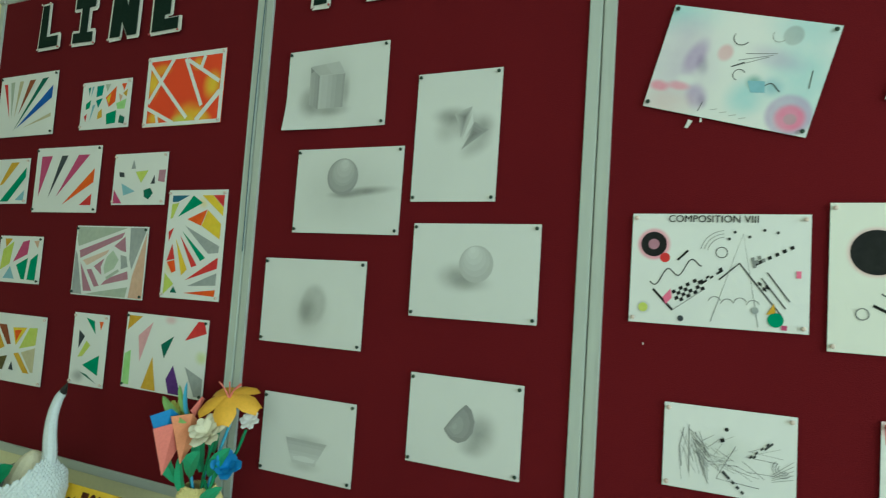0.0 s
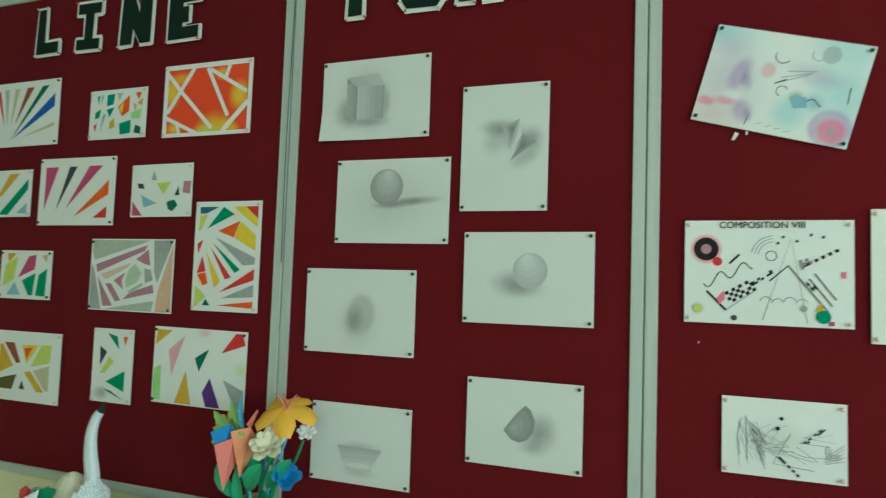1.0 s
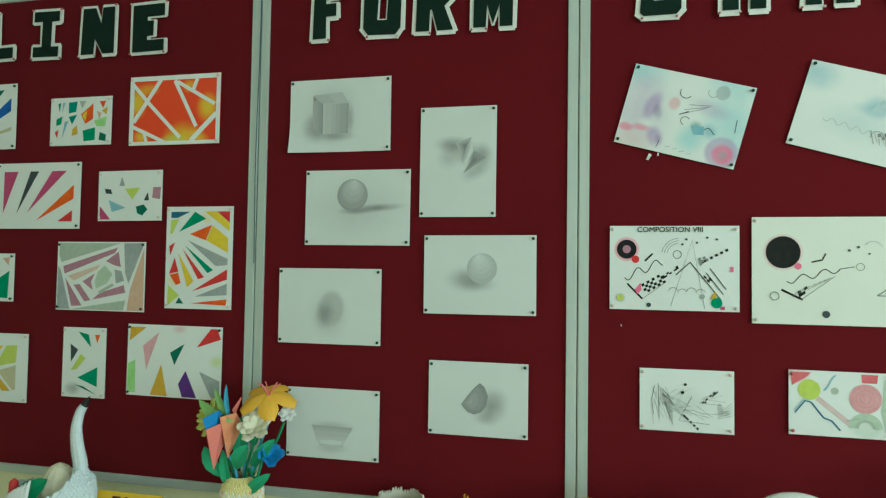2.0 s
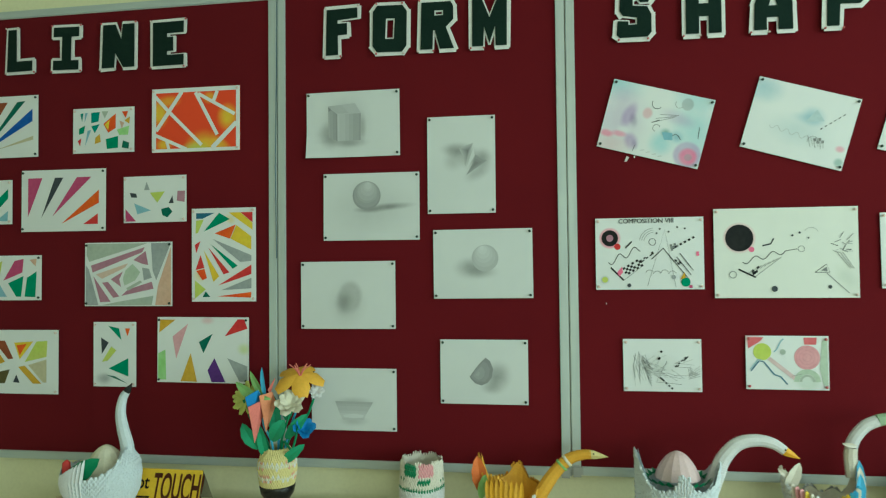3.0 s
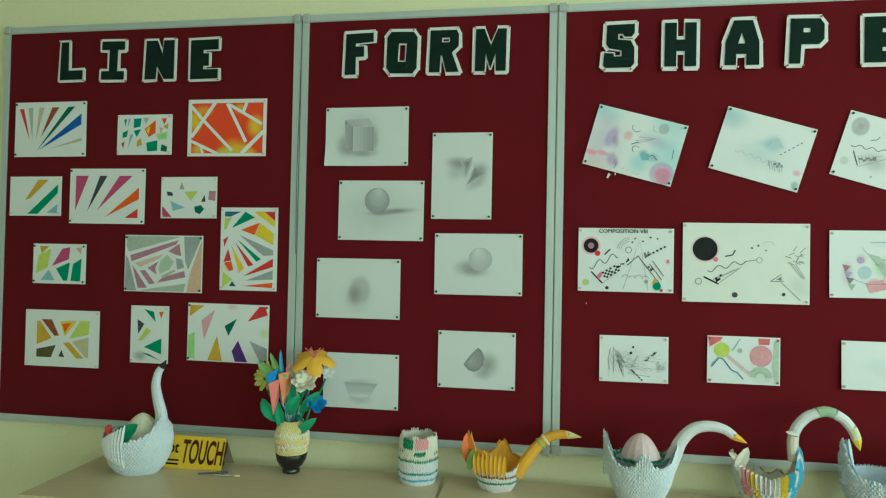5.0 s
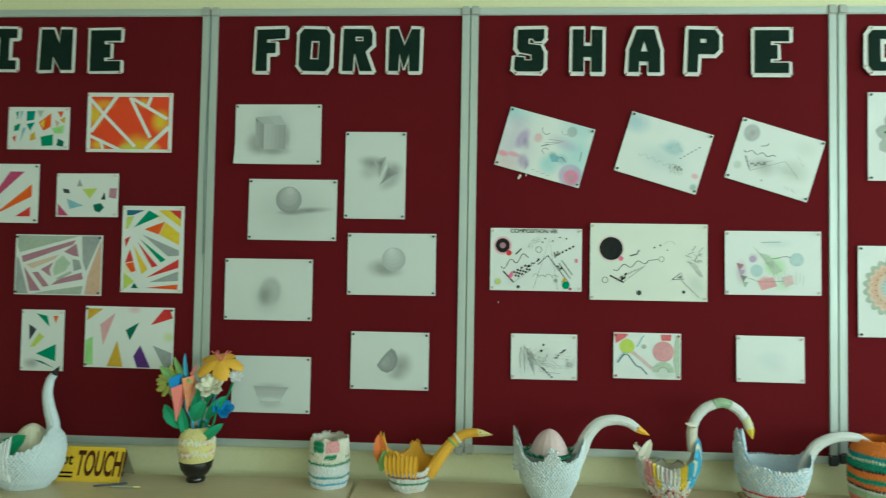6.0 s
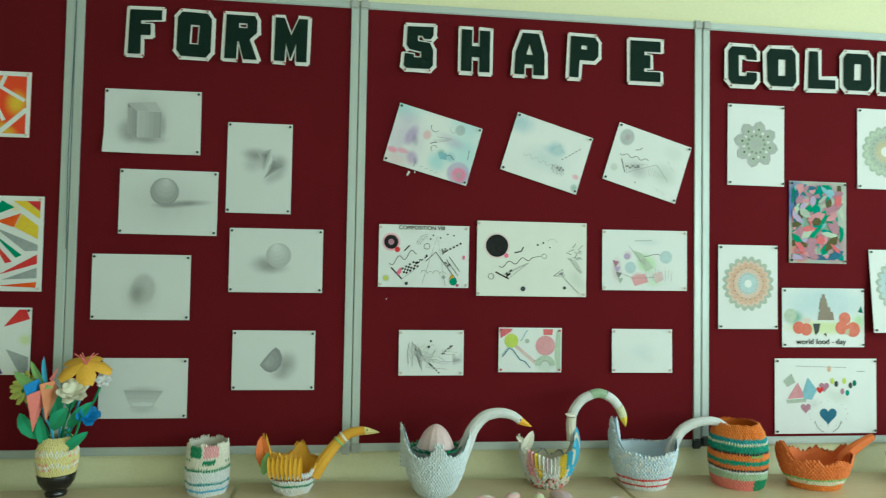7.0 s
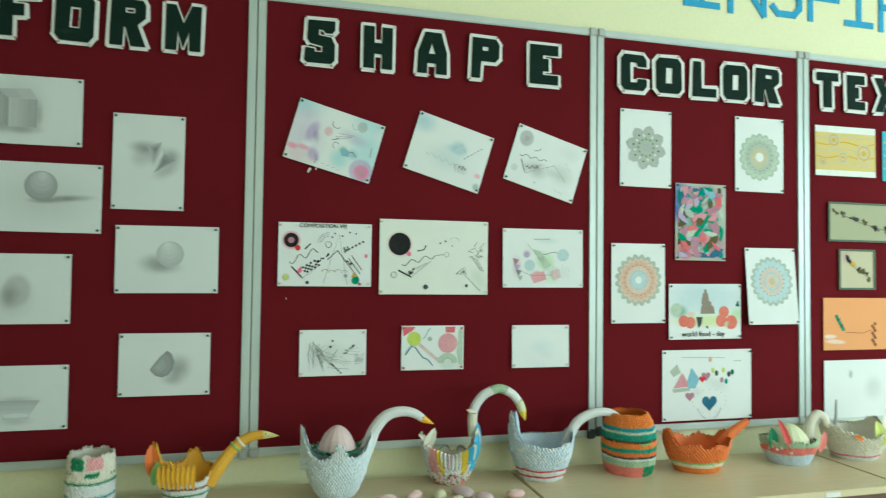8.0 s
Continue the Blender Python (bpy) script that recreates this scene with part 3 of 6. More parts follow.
def drawing(cx, cz, w, h, label, art=None, spots=(), tilt=0.0, base=(0.77, 0.79, 0.77), pins="dark", curl=0.0, lift=0.0, group="drawings on the boards", category="drawing", border=None):
    """A sheet of drawing paper pinned to a board. art fills an Art; curl bends the lower left corner off the board."""
    SHEET_N[0] += 1
    r = random.Random(SHEET_N[0] * 7)
    root = thing("drawing", (cx, -0.0055 - r.uniform(0, 0.002) - lift / 2, cz), label, category, group, (-math.degrees(lift / h), tilt + r.uniform(-0.3, 0.3), 0))
    nx, nz = 12, 9
    g = Geo()

    def bend(x, z):
        u, v = x / w + 0.5, 0.5 - z / h
        return -curl * max(0.0, (1 - u) * 0.75 + v - 1.3) ** 1.5 * 3 - 0.0006 * math.sin(3 * u + r.random() * 0.01) * (1 if art is None else 0)

    for y_off in (0.0, 0.0006):
        g.add([((i / nx - 0.5) * w, bend((i / nx - 0.5) * w, (j / nz - 0.5) * h) + y_off, (j / nz - 0.5) * h) for j in range(nz + 1) for i in range(nx + 1)],
              [((a, a + 1, a + nx + 2, a + nx + 1) if y_off == 0 else (a, a + nx + 1, a + nx + 2, a + 1)) for j in range(nz) for i in range(nx) for a in (j * (nx + 1) + i,)])
    m = (nx + 1) * (nz + 1)
    ring = list(range(nx + 1)) + [j * (nx + 1) + nx for j in range(1, nz + 1)] + [nz * (nx + 1) + i for i in range(nx - 1, -1, -1)] + [j * (nx + 1) for j in range(nz - 1, 0, -1)]
    g.f += [(ring[k - 1], ring[k], ring[k] + m, ring[k - 1] + m) for k in range(len(ring))]
    g.m += [0] * len(ring)
    g.object("sheet", sheet_material("drawing_paper", w, h, spots, base), root, smooth=False)
    if art is not None:
        a = Art(w, h)
        art(a)
        if a.split:
            for face, slot in zip(a.g.f, a.g.m):
                one = Geo()
                one.add([a.g.v[i] for i in face], [tuple(range(len(face)))])
                one.object("painted_shape", paint(a.slots[slot]), root)
        elif a.g.f:
            tagged(a.g.object("artwork", [paint(k) for k in a.slots], root), kind="stuff")
    if border:
        g = Geo()
        b = 0.008
        for x0, x1, z0, z1 in ((-w / 2, w / 2, -h / 2, -h / 2 + b), (-w / 2, w / 2, h / 2 - b, h / 2), (-w / 2, -w / 2 + b, -h / 2 + b, h / 2 - b), (w / 2 - b, w / 2, -h / 2 + b, h / 2 - b)):
            g.box(x0, x1, -0.003, -0.0008, z0, z1)
        g.object("border_strip", border, root)
    if pins:
        pm = {"dark": PIN_DARK, "pale": PIN_PALE, "red": PIN_RED}[pins]
        for sx in (-1, 1):
            for sz in (-1, 1):
                if curl and sx < 0 and sz < 0:
                    continue
                pin(root, sx * (w / 2 - 0.008), bend(sx * w / 2, sz * h / 2) - 0.0008, sz * (h / 2 - 0.009), pm)
    return root


def areas(*items):
    """Painted shapes that lie apart; each becomes a part of its own."""
    def fill(a):
        a.split = True
        for key, pts in items:
            a.area(key, pts)
    return fill


LINE_GROUP = "tape paintings on the line board"


def fan(keys, base, tips):
    """Narrow wedges that meet near one corner."""
    def fill(a):
        for key, (u0, v0, u1, v1, k) in zip(keys, tips):
            a.area(key, [(base[0] + (u0 - base[0]) * k, base[1] + (v0 - base[1]) * k), (u0, v0), (u1, v1)])
    return fill


drawing(-1.9, 1.958, .305, .21, "sheet painted with a fan of green and blue wedges", fan(("red", "sage", "sand", "brown", "dark_green", "blue", "sand"), (.28, .95), ((.06, .12, .12, .12, .3), (.18, .1, .25, .1, .3), (.34, .1, .41, .1, .3), (.52, .1, .62, .1, .35), (.74, .1, .84, .09, .05), (.93, .22, .93, .42, .1), (.94, .66, .94, .72, .3))), group=LINE_GROUP)
drawing(-1.506, 1.933, .223, .15, "small sheet painted with green and orange shards", areas(("teal", [(.12, .12), (.17, .1), (.15, .3)]), ("sky", [(.2, .1), (.24, .1), (.19, .32)]), ("teal", [(.3, .1), (.44, .09), (.42, .3), (.3, .33)]), ("sage", [(.47, .08), (.58, .08), (.52, .24)]), ("light_green", [(.72, .5), (.92, .42), (.9, .62), (.76, .62)]), ("ochre", [(.84, .3), (.93, .22), (.92, .38)]), ("teal", [(.3, .4), (.44, .36), (.36, .56)]), ("orange", [(.5, .36), (.7, .14), (.7, .46), (.58, .56)]), ("yellow", [(.52, .38), (.6, .28), (.58, .5)]), ("orange", [(.8, .1), (.9, .1), (.86, .25)]), ("peach", [(.76, .3), (.84, .35), (.8, .48)]), ("green", [(.1, .45), (.2, .38), (.18, .55), (.1, .58)]), ("sky", [(.24, .5), (.3, .48), (.2, .85)]), ("ochre", [(.37, .66), (.44, .58), (.46, .76), (.36, .8)]), ("red", [(.08, .72), (.14, .66), (.12, .84)]), ("green", [(.54, .7), (.74, .64), (.74, .9), (.56, .92)]), ("dark_green", [(.82, .74), (.92, .8), (.91, .93), (.8, .9)])), group=LINE_GROUP, pins="pale")
def taped_panes(a):
    """Bare paper lines left by masking tape."""
    for path, wd in (([(.05, .66), (.345, .06)], .013), ([(.04, .12), (.2, .37), (.57, .9)], .0115), ([(.5, .08), (.745, .75)], .012), ([(.53, .1), (.94, .44)], .011), ([(.745, .07), (.70, .24)], .012), ([(.03, .72), (.4, .96)], .011), ([(.96, .57), (.69, .95)], .015), ([(.17, .82), (.2, .96)], .01)):
        a.line("bare_paper", path, wd)
    a.area("bare_paper", [(.002, .003), (.998, .003), (.998, .07), (.002, .07)])
    a.area("bare_paper", [(.002, .945), (.998, .945), (.998, .997), (.002, .997)])
    a.area("bare_paper", [(.002, .07), (.05, .07), (.05, .945), (.002, .945)])
    a.area("bare_paper", [(.955, .07), (.998, .07), (.998, .945), (.955, .945)])


drawing(-1.178, 1.955, .307, .21, "sheet painted with orange and red panes in white lines", taped_panes, spots=((.6, .92, .26, .3, 0, "yellow", .85, .1), (.5, .97, .2, .16, 0, "lime", .95, .2), (.09, .38, .12, .28, 0, "yellow", .9, .15), (.2, .2, .16, .12, 0, "yellow", .6, .1), (.86, .48, .14, .26, 0, "yellow", .9, .15), (.14, .88, .12, .14, 0, "yellow", .8, .1), (.66, .17, .1, .12, 0, "yellow", .7, .1), (.78, .9, .16, .12, 30, "yellow", .7, .1)), base=(.80, .075, .024), group=LINE_GROUP, pins="pale")
drawing(-1.955, 1.702, .222, .15, "small sheet painted with orange and green slanting bands", areas(("ochre", [(.3, .6), (.55, .08), (.75, .08), (.4, .55)]), ("green", [(.35, .95), (.93, .2), (.93, .42), (.55, .95)]), ("sky", [(.72, .92), (.93, .7), (.92, .93)])), group=LINE_GROUP, pins="pale")
drawing(-1.652, 1.703, .312, .207, "sheet painted with a fan of magenta and orange wedges", areas(("magenta", [(.08, .13), (.25, .13), (.08, .76)]), ("charcoal", [(.4, .13), (.5, .13), (.24, .78)]), ("magenta", [(.66, .13), (.83, .13), (.37, .76)]), ("orange", [(.92, .34), (.92, .55), (.48, .88)]), ("red", [(.74, .89), (.91, .72), (.91, .89)])), group=LINE_GROUP)
drawing(-1.32, 1.699, .222, .152, "small sheet painted with scattered blue and green shards", areas(("grey", [(.33, .3), (.37, .12), (.42, .3)]), ("charcoal", [(.1, .35), (.2, .37), (.22, .46), (.12, .45)]), ("lime", [(.42, .36), (.66, .34), (.54, .58)]), ("charcoal", [(.72, .6), (.78, .43), (.8, .6)]), ("mauve", [(.86, .34), (.98, .34), (.97, .58), (.85, .55)]), ("sky", [(.17, .58), (.44, .74), (.22, .82)]), ("dark_green", [(.6, .72), (.72, .68), (.78, .78), (.7, .9), (.62, .85)]), ("magenta", [(.03, .7), (.2, .97), (.03, .97)])), group=LINE_GROUP, pins="pale")
drawing(-1.844, 1.4455, .224, .151, "small sheet painted with green pink and yellow panes", areas(("ochre", [(.12, .06), (.3, .06), (.16, .25)]), ("lime", [(.1, .3), (.34, .12), (.28, .6), (.06, .75)]), ("magenta", [(.36, .56), (.55, .12), (.7, .08), (.68, .38)]), ("peach", [(.8, .1), (.92, .08), (.9, .25)]), ("sky", [(.15, .92), (.3, .65), (.42, .92)]), ("green", [(.44, .62), (.7, .46), (.66, .92), (.58, .92)]), ("green", [(.76, .5), (.92, .36), (.9, .93), (.72, .92)])), group=LINE_GROUP)


def spiral_frames(a):
    """Tilted quadrilaterals set one in another, in washed grey, mauve and peach."""
    a.split = True
    for key, pts in (
        ("sage", [(.02, .015), (.72, .02), (.05, .3), (.02, .2)]), ("grey", [(.76, .02), (.985, .015), (.82, .6), (.78, .45)]), ("peach", [(.985, .08), (.99, .985), (.81, .985), (.84, .68)]),
        ("grey", [(.012, .36), (.045, .42), (.16, .985), (.012, .985)]), ("mauve", [(.07, .36), (.69, .08), (.66, .16), (.09, .47)]), ("sage", [(.2, .985), (.4, .93), (.79, .84), (.77, .985)]),
        ("mauve", [(.1, .53), (.3, .93), (.18, .94)]), ("mauve", [(.27, .62), (.4, .85), (.33, .87), (.2, .63)]), ("mauve", [(.42, .84), (.5, .74), (.77, .62), (.79, .73)]),
        ("pale_peach", [(.13, .5), (.5, .33), (.46, .4), (.2, .57)]), ("mauve", [(.56, .28), (.7, .14), (.73, .36), (.66, .34)]), ("grey", [(.66, .4), (.74, .42), (.77, .56), (.68, .6)]),
        ("mauve", [(.3, .58), (.44, .46), (.4, .58), (.42, .7)]), ("pale_green", [(.47, .44), (.55, .34), (.64, .47), (.58, .6), (.46, .68), (.44, .58)]), ("sage", [(.48, .72), (.64, .6), (.66, .63), (.5, .76)])):
        a.area(key, pts)


drawing(-1.414, 1.4545, .312, .209, "sheet painted with grey and mauve nested tilted frames", spiral_frames, group=LINE_GROUP)
drawing(-1.081, 1.514, .219, .3, "upright sheet painted with bright fanned shards", areas(("ink_blue", [(.07, .05), (.36, .05), (.17, .11), (.07, .11)]), ("lime", [(.07, .13), (.19, .12), (.1, .26), (.06, .27)]), ("green", [(.43, .05), (.6, .12), (.19, .25)]), ("yellow", [(.58, .05), (.76, .05), (.95, .165), (.95, .24)]), ("red", [(.765, .05), (.95, .05), (.95, .16)]),
    ("orange", [(.36, .27), (.69, .18), (.6, .33)]), ("yellow", [(.7, .185), (.93, .31), (.93, .45), (.61, .33)]), ("grey", [(.33, .33), (.93, .51), (.93, .57), (.76, .58)]), ("green", [(.29, .38), (.72, .62), (.64, .65)]), ("red", [(.26, .42), (.59, .69), (.5, .71)]), ("yellow", [(.19, .45), (.43, .73), (.34, .79), (.28, .65)]), ("red", [(.14, .5), (.2, .64), (.06, .66)]), ("orange", [(.07, .67), (.2, .65), (.24, .75), (.17, .77)]),
    ("red", [(.05, .39), (.14, .35), (.07, .48)]), ("lime", [(.05, .77), (.22, .87), (.05, .97)]), ("dark_green", [(.22, .89), (.29, .95), (.17, .95)]), ("red", [(.93, .61), (.93, .71), (.41, .83)]), ("grey", [(.93, .75), (.93, .86), (.46, .88)]), ("orange", [(.93, .9), (.92, .96), (.4, .945)])), spots=((.6, .12, .12, .06, 30, "yellow", .5, .1), (.12, .72, .12, .1, 0, "yellow", .5, .1)), group=LINE_GROUP, pins="pale")
drawing(-1.822, 1.164, .312, .213, "sheet with a broken ochre and olive window pattern", areas(("ochre", [(.16, .2), (.2, .2), (.36, .5), (.16, .62)]), ("brown", [(.22, .17), (.36, .17), (.46, .45), (.4, .46)]), ("yellow", [(.47, .2), (.7, .18), (.54, .46)]), ("orange", [(.5, .24), (.62, .22), (.54, .4)]), ("lime", [(.74, .18), (.87, .17), (.86, .42), (.6, .5)]), ("olive", [(.16, .7), (.42, .62), (.36, .84), (.16, .84)]), ("ochre", [(.52, .58), (.6, .56), (.8, .84), (.7, .84)]), ("sand", [(.64, .55), (.86, .46), (.86, .82), (.82, .82)]), ("charcoal", [(.46, .82), (.5, .7), (.54, .83)])), group=LINE_GROUP, pins="pale")
drawing(-1.4615, 1.1925, .153, .211, "narrow upright sheet painted with green shards", areas(("green", [(.35, .06), (.6, .1), (.66, .28)]), ("orange", [(.74, .1), (.86, .1), (.8, .22)]), ("charcoal", [(.18, .24), (.36, .32), (.2, .5)]), ("lime", [(.2, .62), (.42, .38), (.54, .44), (.34, .6)]), ("green", [(.36, .72), (.82, .56), (.82, .84)]), ("dark_green", [(.3, .82), (.5, .84), (.8, .95)])), spots=((.25, .88, .25, .12, 0, "charcoal", .5, .1),), group=LINE_GROUP, pins="pale")
drawing(-1.153, 1.209, .314, .21, "sheet painted with scattered purple orange and red shards", areas(("ochre", [(.03, .04), (.2, .04), (.02, .24)]), ("pink", [(.17, .3), (.34, .1), (.21, .64)]), ("dark_green", [(.46, .38), (.61, .25), (.51, .55)]), ("red", [(.74, .29), (.88, .03), (.95, .03), (.985, .17)]), ("light_green", [(.01, .56), (.09, .5), (.1, .96), (.01, .96)]), ("ochre", [(.26, .98), (.37, .55), (.44, .985)]), ("purple", [(.555, .81), (.63, .62), (.75, .985), (.6, .985)]), ("grey", [(.77, .62), (.985, .74), (.985, .97), (.9, .97)])), spots=((.55, .05, .1, .08, 0, "pink", .6, .1), (.95, .48, .1, .12, 0, "lime", .6, .1)), group=LINE_GROUP)

FORM_GROUP = "pencil studies on the form board"
PENCIL = (0.68, 0.71, 0.69)


def shaded(a, pts, focus, outer, inner, steps=8):
    """An area in graphite that deepens or fades towards one point."""
    for k in range(steps):
        t = k / (steps - 1)
        q = 0.93 * t
        a.area("graphite_" + str(round(outer + (inner - outer) * t)), [(u + (focus[0] - u) * q, v + (focus[1] - v) * q) for u, v in pts])


def shaded_disc(a, u, v, r, focus, outer, inner, steps=9):
    k = a.w / a.h
    shaded(a, [(u + r * math.cos(2 * math.pi * i / 36), v + r * k * math.sin(2 * math.pi * i / 36)) for i in range(36)], focus, outer, inner, steps)


def graded(a, quad, first, last, steps=12):
    """A four-cornered area hatched in strips from its first side to the opposite one."""
    p, q, r, t = (Vector(v) for v in quad)
    for k in range(steps):
        f0, f1 = k / steps, (k + 1) / steps
        tone = "graphite_" + str(round(first + (last - first) * (k + .5) / steps))
        a.area(tone, [tuple(p.lerp(q, f0)), tuple(p.lerp(q, f1)), tuple(t.lerp(r, f1)), tuple(t.lerp(r, f0))])


def cube_study(a):
    graded(a, [(.335, .34), (.59, .34), (.585, .75), (.335, .75)], 3, 8)
    graded(a, [(.235, .22), (.335, .34), (.335, .75), (.24, .69)], 6, 9)
    graded(a, [(.235, .215), (.525, .185), (.59, .335), (.335, .335)], 5, 4)
    a.area("graphite_10", [(.236, .22), (.275, .27), (.243, .3)])


def ball_study(a):
    shaded_disc(a, .455, .335, .146, (.475, .145), 9, 2, 12)


def crystal_study(a):
    shaded(a, [(.47, .33), (.68, .28), (.62, .4), (.56, .52), (.53, .42)], (.6, .36), 5, 12)
    shaded(a, [(.71, .40), (.88, .466), (.7, .55), (.575, .61), (.66, .5)], (.7, .5), 8, 12)
    a.area("graphite_0", [(.685, .33), (.7, .41), (.6, .54), (.585, .52), (.63, .43)])


def pale_ball_study(a):
    shaded_disc(a, .525, .42, .134, (.49, .25), 5, 0, 12)


def egg_study(a):
    shaded(a, [(.52, .28), (.57, .33), (.605, .45), (.59, .58), (.54, .67), (.47, .71), (.40, .68), (.335, .58), (.395, .465), (.455, .365)], (.42, .54), 10, 7, 10)
    a.area("graphite_10", [(.345, .6), (.42, .65), (.5, .65), (.47, .7), (.40, .68)])


def bowl_study(a):
    graded(a, [(.28, .53), (.34, .76), (.635, .76), (.725, .54)], 6, 2)
    graded(a, [(.345, .76), (.37, .83), (.62, .83), (.632, .76)], 2, 3, 4)
    a.area("graphite_0", [(.37, .75), (.5, .73), (.62, .75), (.6, .79), (.5, .8), (.39, .79)])


drawing(-.651, 1.917, .3, .207, "white sheet with a pencil-shaded cube, lower corner curling", cube_study, ((.42, .48, .34, .55, 0, "pencil", .35, .1), (.26, .66, .18, .26, 0, "pencil", .7, .1), (.46, .78, .25, .1, 0, "pencil", .6, .1), (.6, .55, .06, .3, 0, "pencil", .5, .1)), curl=.014, base=PENCIL, group=FORM_GROUP)
drawing(-.594, 1.657, .306, .209, "white sheet with a pencil-shaded ball and cast shadow", ball_study, ((.5, .5, .62, .55, 0, "faint", .4, .1), (.66, .51, .36, .07, -4, "pencil", .85, .1), (.48, .55, .2, .06, 0, "pencil", .6, .1)), base=PENCIL, group=FORM_GROUP)
drawing(-.67, 1.383, .303, .209, "white sheet with a faint pencil-shaded round stone", None, ((.5, .62, .24, .42, 0, "faint", .6, .05), (.52, .53, .15, .28, 10, "faint", .75, .6), (.46, .6, .12, .24, 10, "pencil", .6, .05)), base=PENCIL, group=FORM_GROUP)
drawing(-.311, 1.778, .208, .297, "upright white sheet with a pencil-shaded crystal", crystal_study, ((.46, .35, .32, .1, 4, "pencil", .8, .05), (.4, .44, .24, .14, -50, "pencil", .45, .05), (.8, .44, .2, .14, -30, "pencil", .7, .05), (.75, .58, .28, .1, -30, "pencil", .5, .05), (.62, .45, .2, .12, 0, "pencil", .5, .05)), base=PENCIL, group=FORM_GROUP)
drawing(-.249, 1.476, .3, .209, "white sheet with a pale pencil-shaded ball", pale_ball_study, ((.4, .56, .24, .2, 0, "pencil", .75, .05), (.5, .62, .2, .12, 0, "pencil", .4, .05)), base=PENCIL, group=FORM_GROUP)
drawing(-.249, 1.151, .264, .193, "white sheet with a dark pencil-shaded half egg", egg_study, ((.64, .58, .2, .32, 20, "pencil", .75, .05), (.58, .75, .16, .12, 0, "pencil", .4, .05)), base=PENCIL, group=FORM_GROUP)
drawing(-.653, 1.061, .271, .191, "white sheet with a soft pencil-shaded bowl", bowl_study, ((.5, .55, .3, .12, 0, "pencil", .4, .1), (.5, .85, .22, .1, 0, "faint", .6, .1)), base=PENCIL, group=FORM_GROUP)

SHAPE_GROUP = "abstract compositions on the shape board"


def watercolour_marks(a):
    a.arc("ink", .47, .22, .05, 160, 330, .0016)
    a.arc("pencil", .68, .16, .04, 150, 330, .001)
    for k in range(3):
        a.line("pencil", [(.46 + .03 * k, .5 - .07 * k), (.66 + .02 * k, .36 - .02 * k)], .0012)
    a.line("ink", [(.46, .5), (.53, .44)], .0022)
    a.arc("ink", .52, .56, .035, 30, 260, .0014)
    a.wave("ink", .62, .62, .78, .62, .03, 1.2, .0018)
    a.area("sky", [(.58, .6), (.68, .58), (.7, .68), (.62, .7)])
    a.line("ink", [(.92, .42), (.93, .58)], .0016)
    for k in range(4):
        a.line("faint", [(.42 + .06 * k, .92 + .01 * k), (.46 + .06 * k, .9 + .01 * k)], .0014)
    a.line("ink", [(.35, .95), (.36, .86)], .0014)


drawing(.261, 1.879, .293, .205, "tilted sheet with pastel blue and pink abstract watercolour", watercolour_marks, ((.02, .05, .4, .3, 0, "aqua", .8, .05), (.88, .5, .3, .7, -20, "aqua", .75, .1), (.85, .05, .35, .2, 0, "aqua", .6, .05), (.15, .55, .34, .6, 0, "lilac", .45, .05), (.7, .36, .25, .14, 10, "lilac", .45, .1), (.13, .2, .2, .2, 0, "lilac", .3, .05), (.23, .46, .085, .24, 14, "lilac", .9, .35), (.285, .52, .055, .14, -20, "purple", .4, .1), (.31, .82, .09, .17, -30, "lilac", .9, .3), (.35, .85, .04, .1, -30, "purple", .3, .1), (.22, .68, .1, .07, 0, "paper", .7, .2), (.6, .75, .16, .25, 20, "aqua", .9, .15), (.5, .45, .16, .2, 0, "paper", .7, .1), (.14, .92, .25, .2, 0, "wash_pink", .6, .1), (.4, .38, .06, .1, 0, "pink", .75, .5), (.06, .78, .09, .07, 0, "hot_pink", .75, .3), (.18, .75, .1, .06, 0, "hot_pink", .55, .3), (.755, .14, .065, .1, 0, "grey", .65, .75), (.87, .84, .15, .21, 0, "lilac", .8, .75), (.88, .86, .105, .145, 0, "hot_pink", .75, .6), (.885, .87, .045, .06, 0, "grey", .6, .6), (.73, .62, .09, .12, 20, "sky", .7, .1), (.62, .6, .07, .09, 20, "teal", .6, .1)), tilt=15.6, group=SHAPE_GROUP)


def sparse_marks(a):
    a.wave("faint", .22, .62, .62, .68, .03, 4, .0011)
    a.area("pale_sky", [(.54, .47), (.62, .27), (.72, .4)])
    for k in range(6):
        a.line("ink", [(.7 + .035 * k, .52 - .05 * k), (.715 + .035 * k, .5 - .05 * k)], .0028)
    a.checks("pencil", .66, .66, .75, .62, 2, 4, (.02, .07), 3)
    for k in range(6):
        a.line("faint" if k % 2 else "pencil", [(.6 + .03 * k, .64 + .01 * (k % 3)), (.65 + .025 * k, .78 - .02 * (k % 2))], .0013)
    a.arc("pencil", .66, .7, .05, 20, 200, .001)


drawing(.6555, 1.863, .279, .208, "tilted pale sheet with a teal triangle and ink marks", sparse_marks, ((.08, .15, .25, .25, 0, "sky", .6, .05), (.6, .38, .16, .18, 0, "sky", .7, .05), (.55, .42, .2, .1, 0, "sky", .4, .05), (.5, .6, .4, .3, 0, "pale_sky", .5, .05), (.93, .72, .06, .06, 0, "hot_pink", .55, .3), (.95, .9, .06, .08, 0, "teal", .5, .3)), tilt=16.9, group=SHAPE_GROUP)


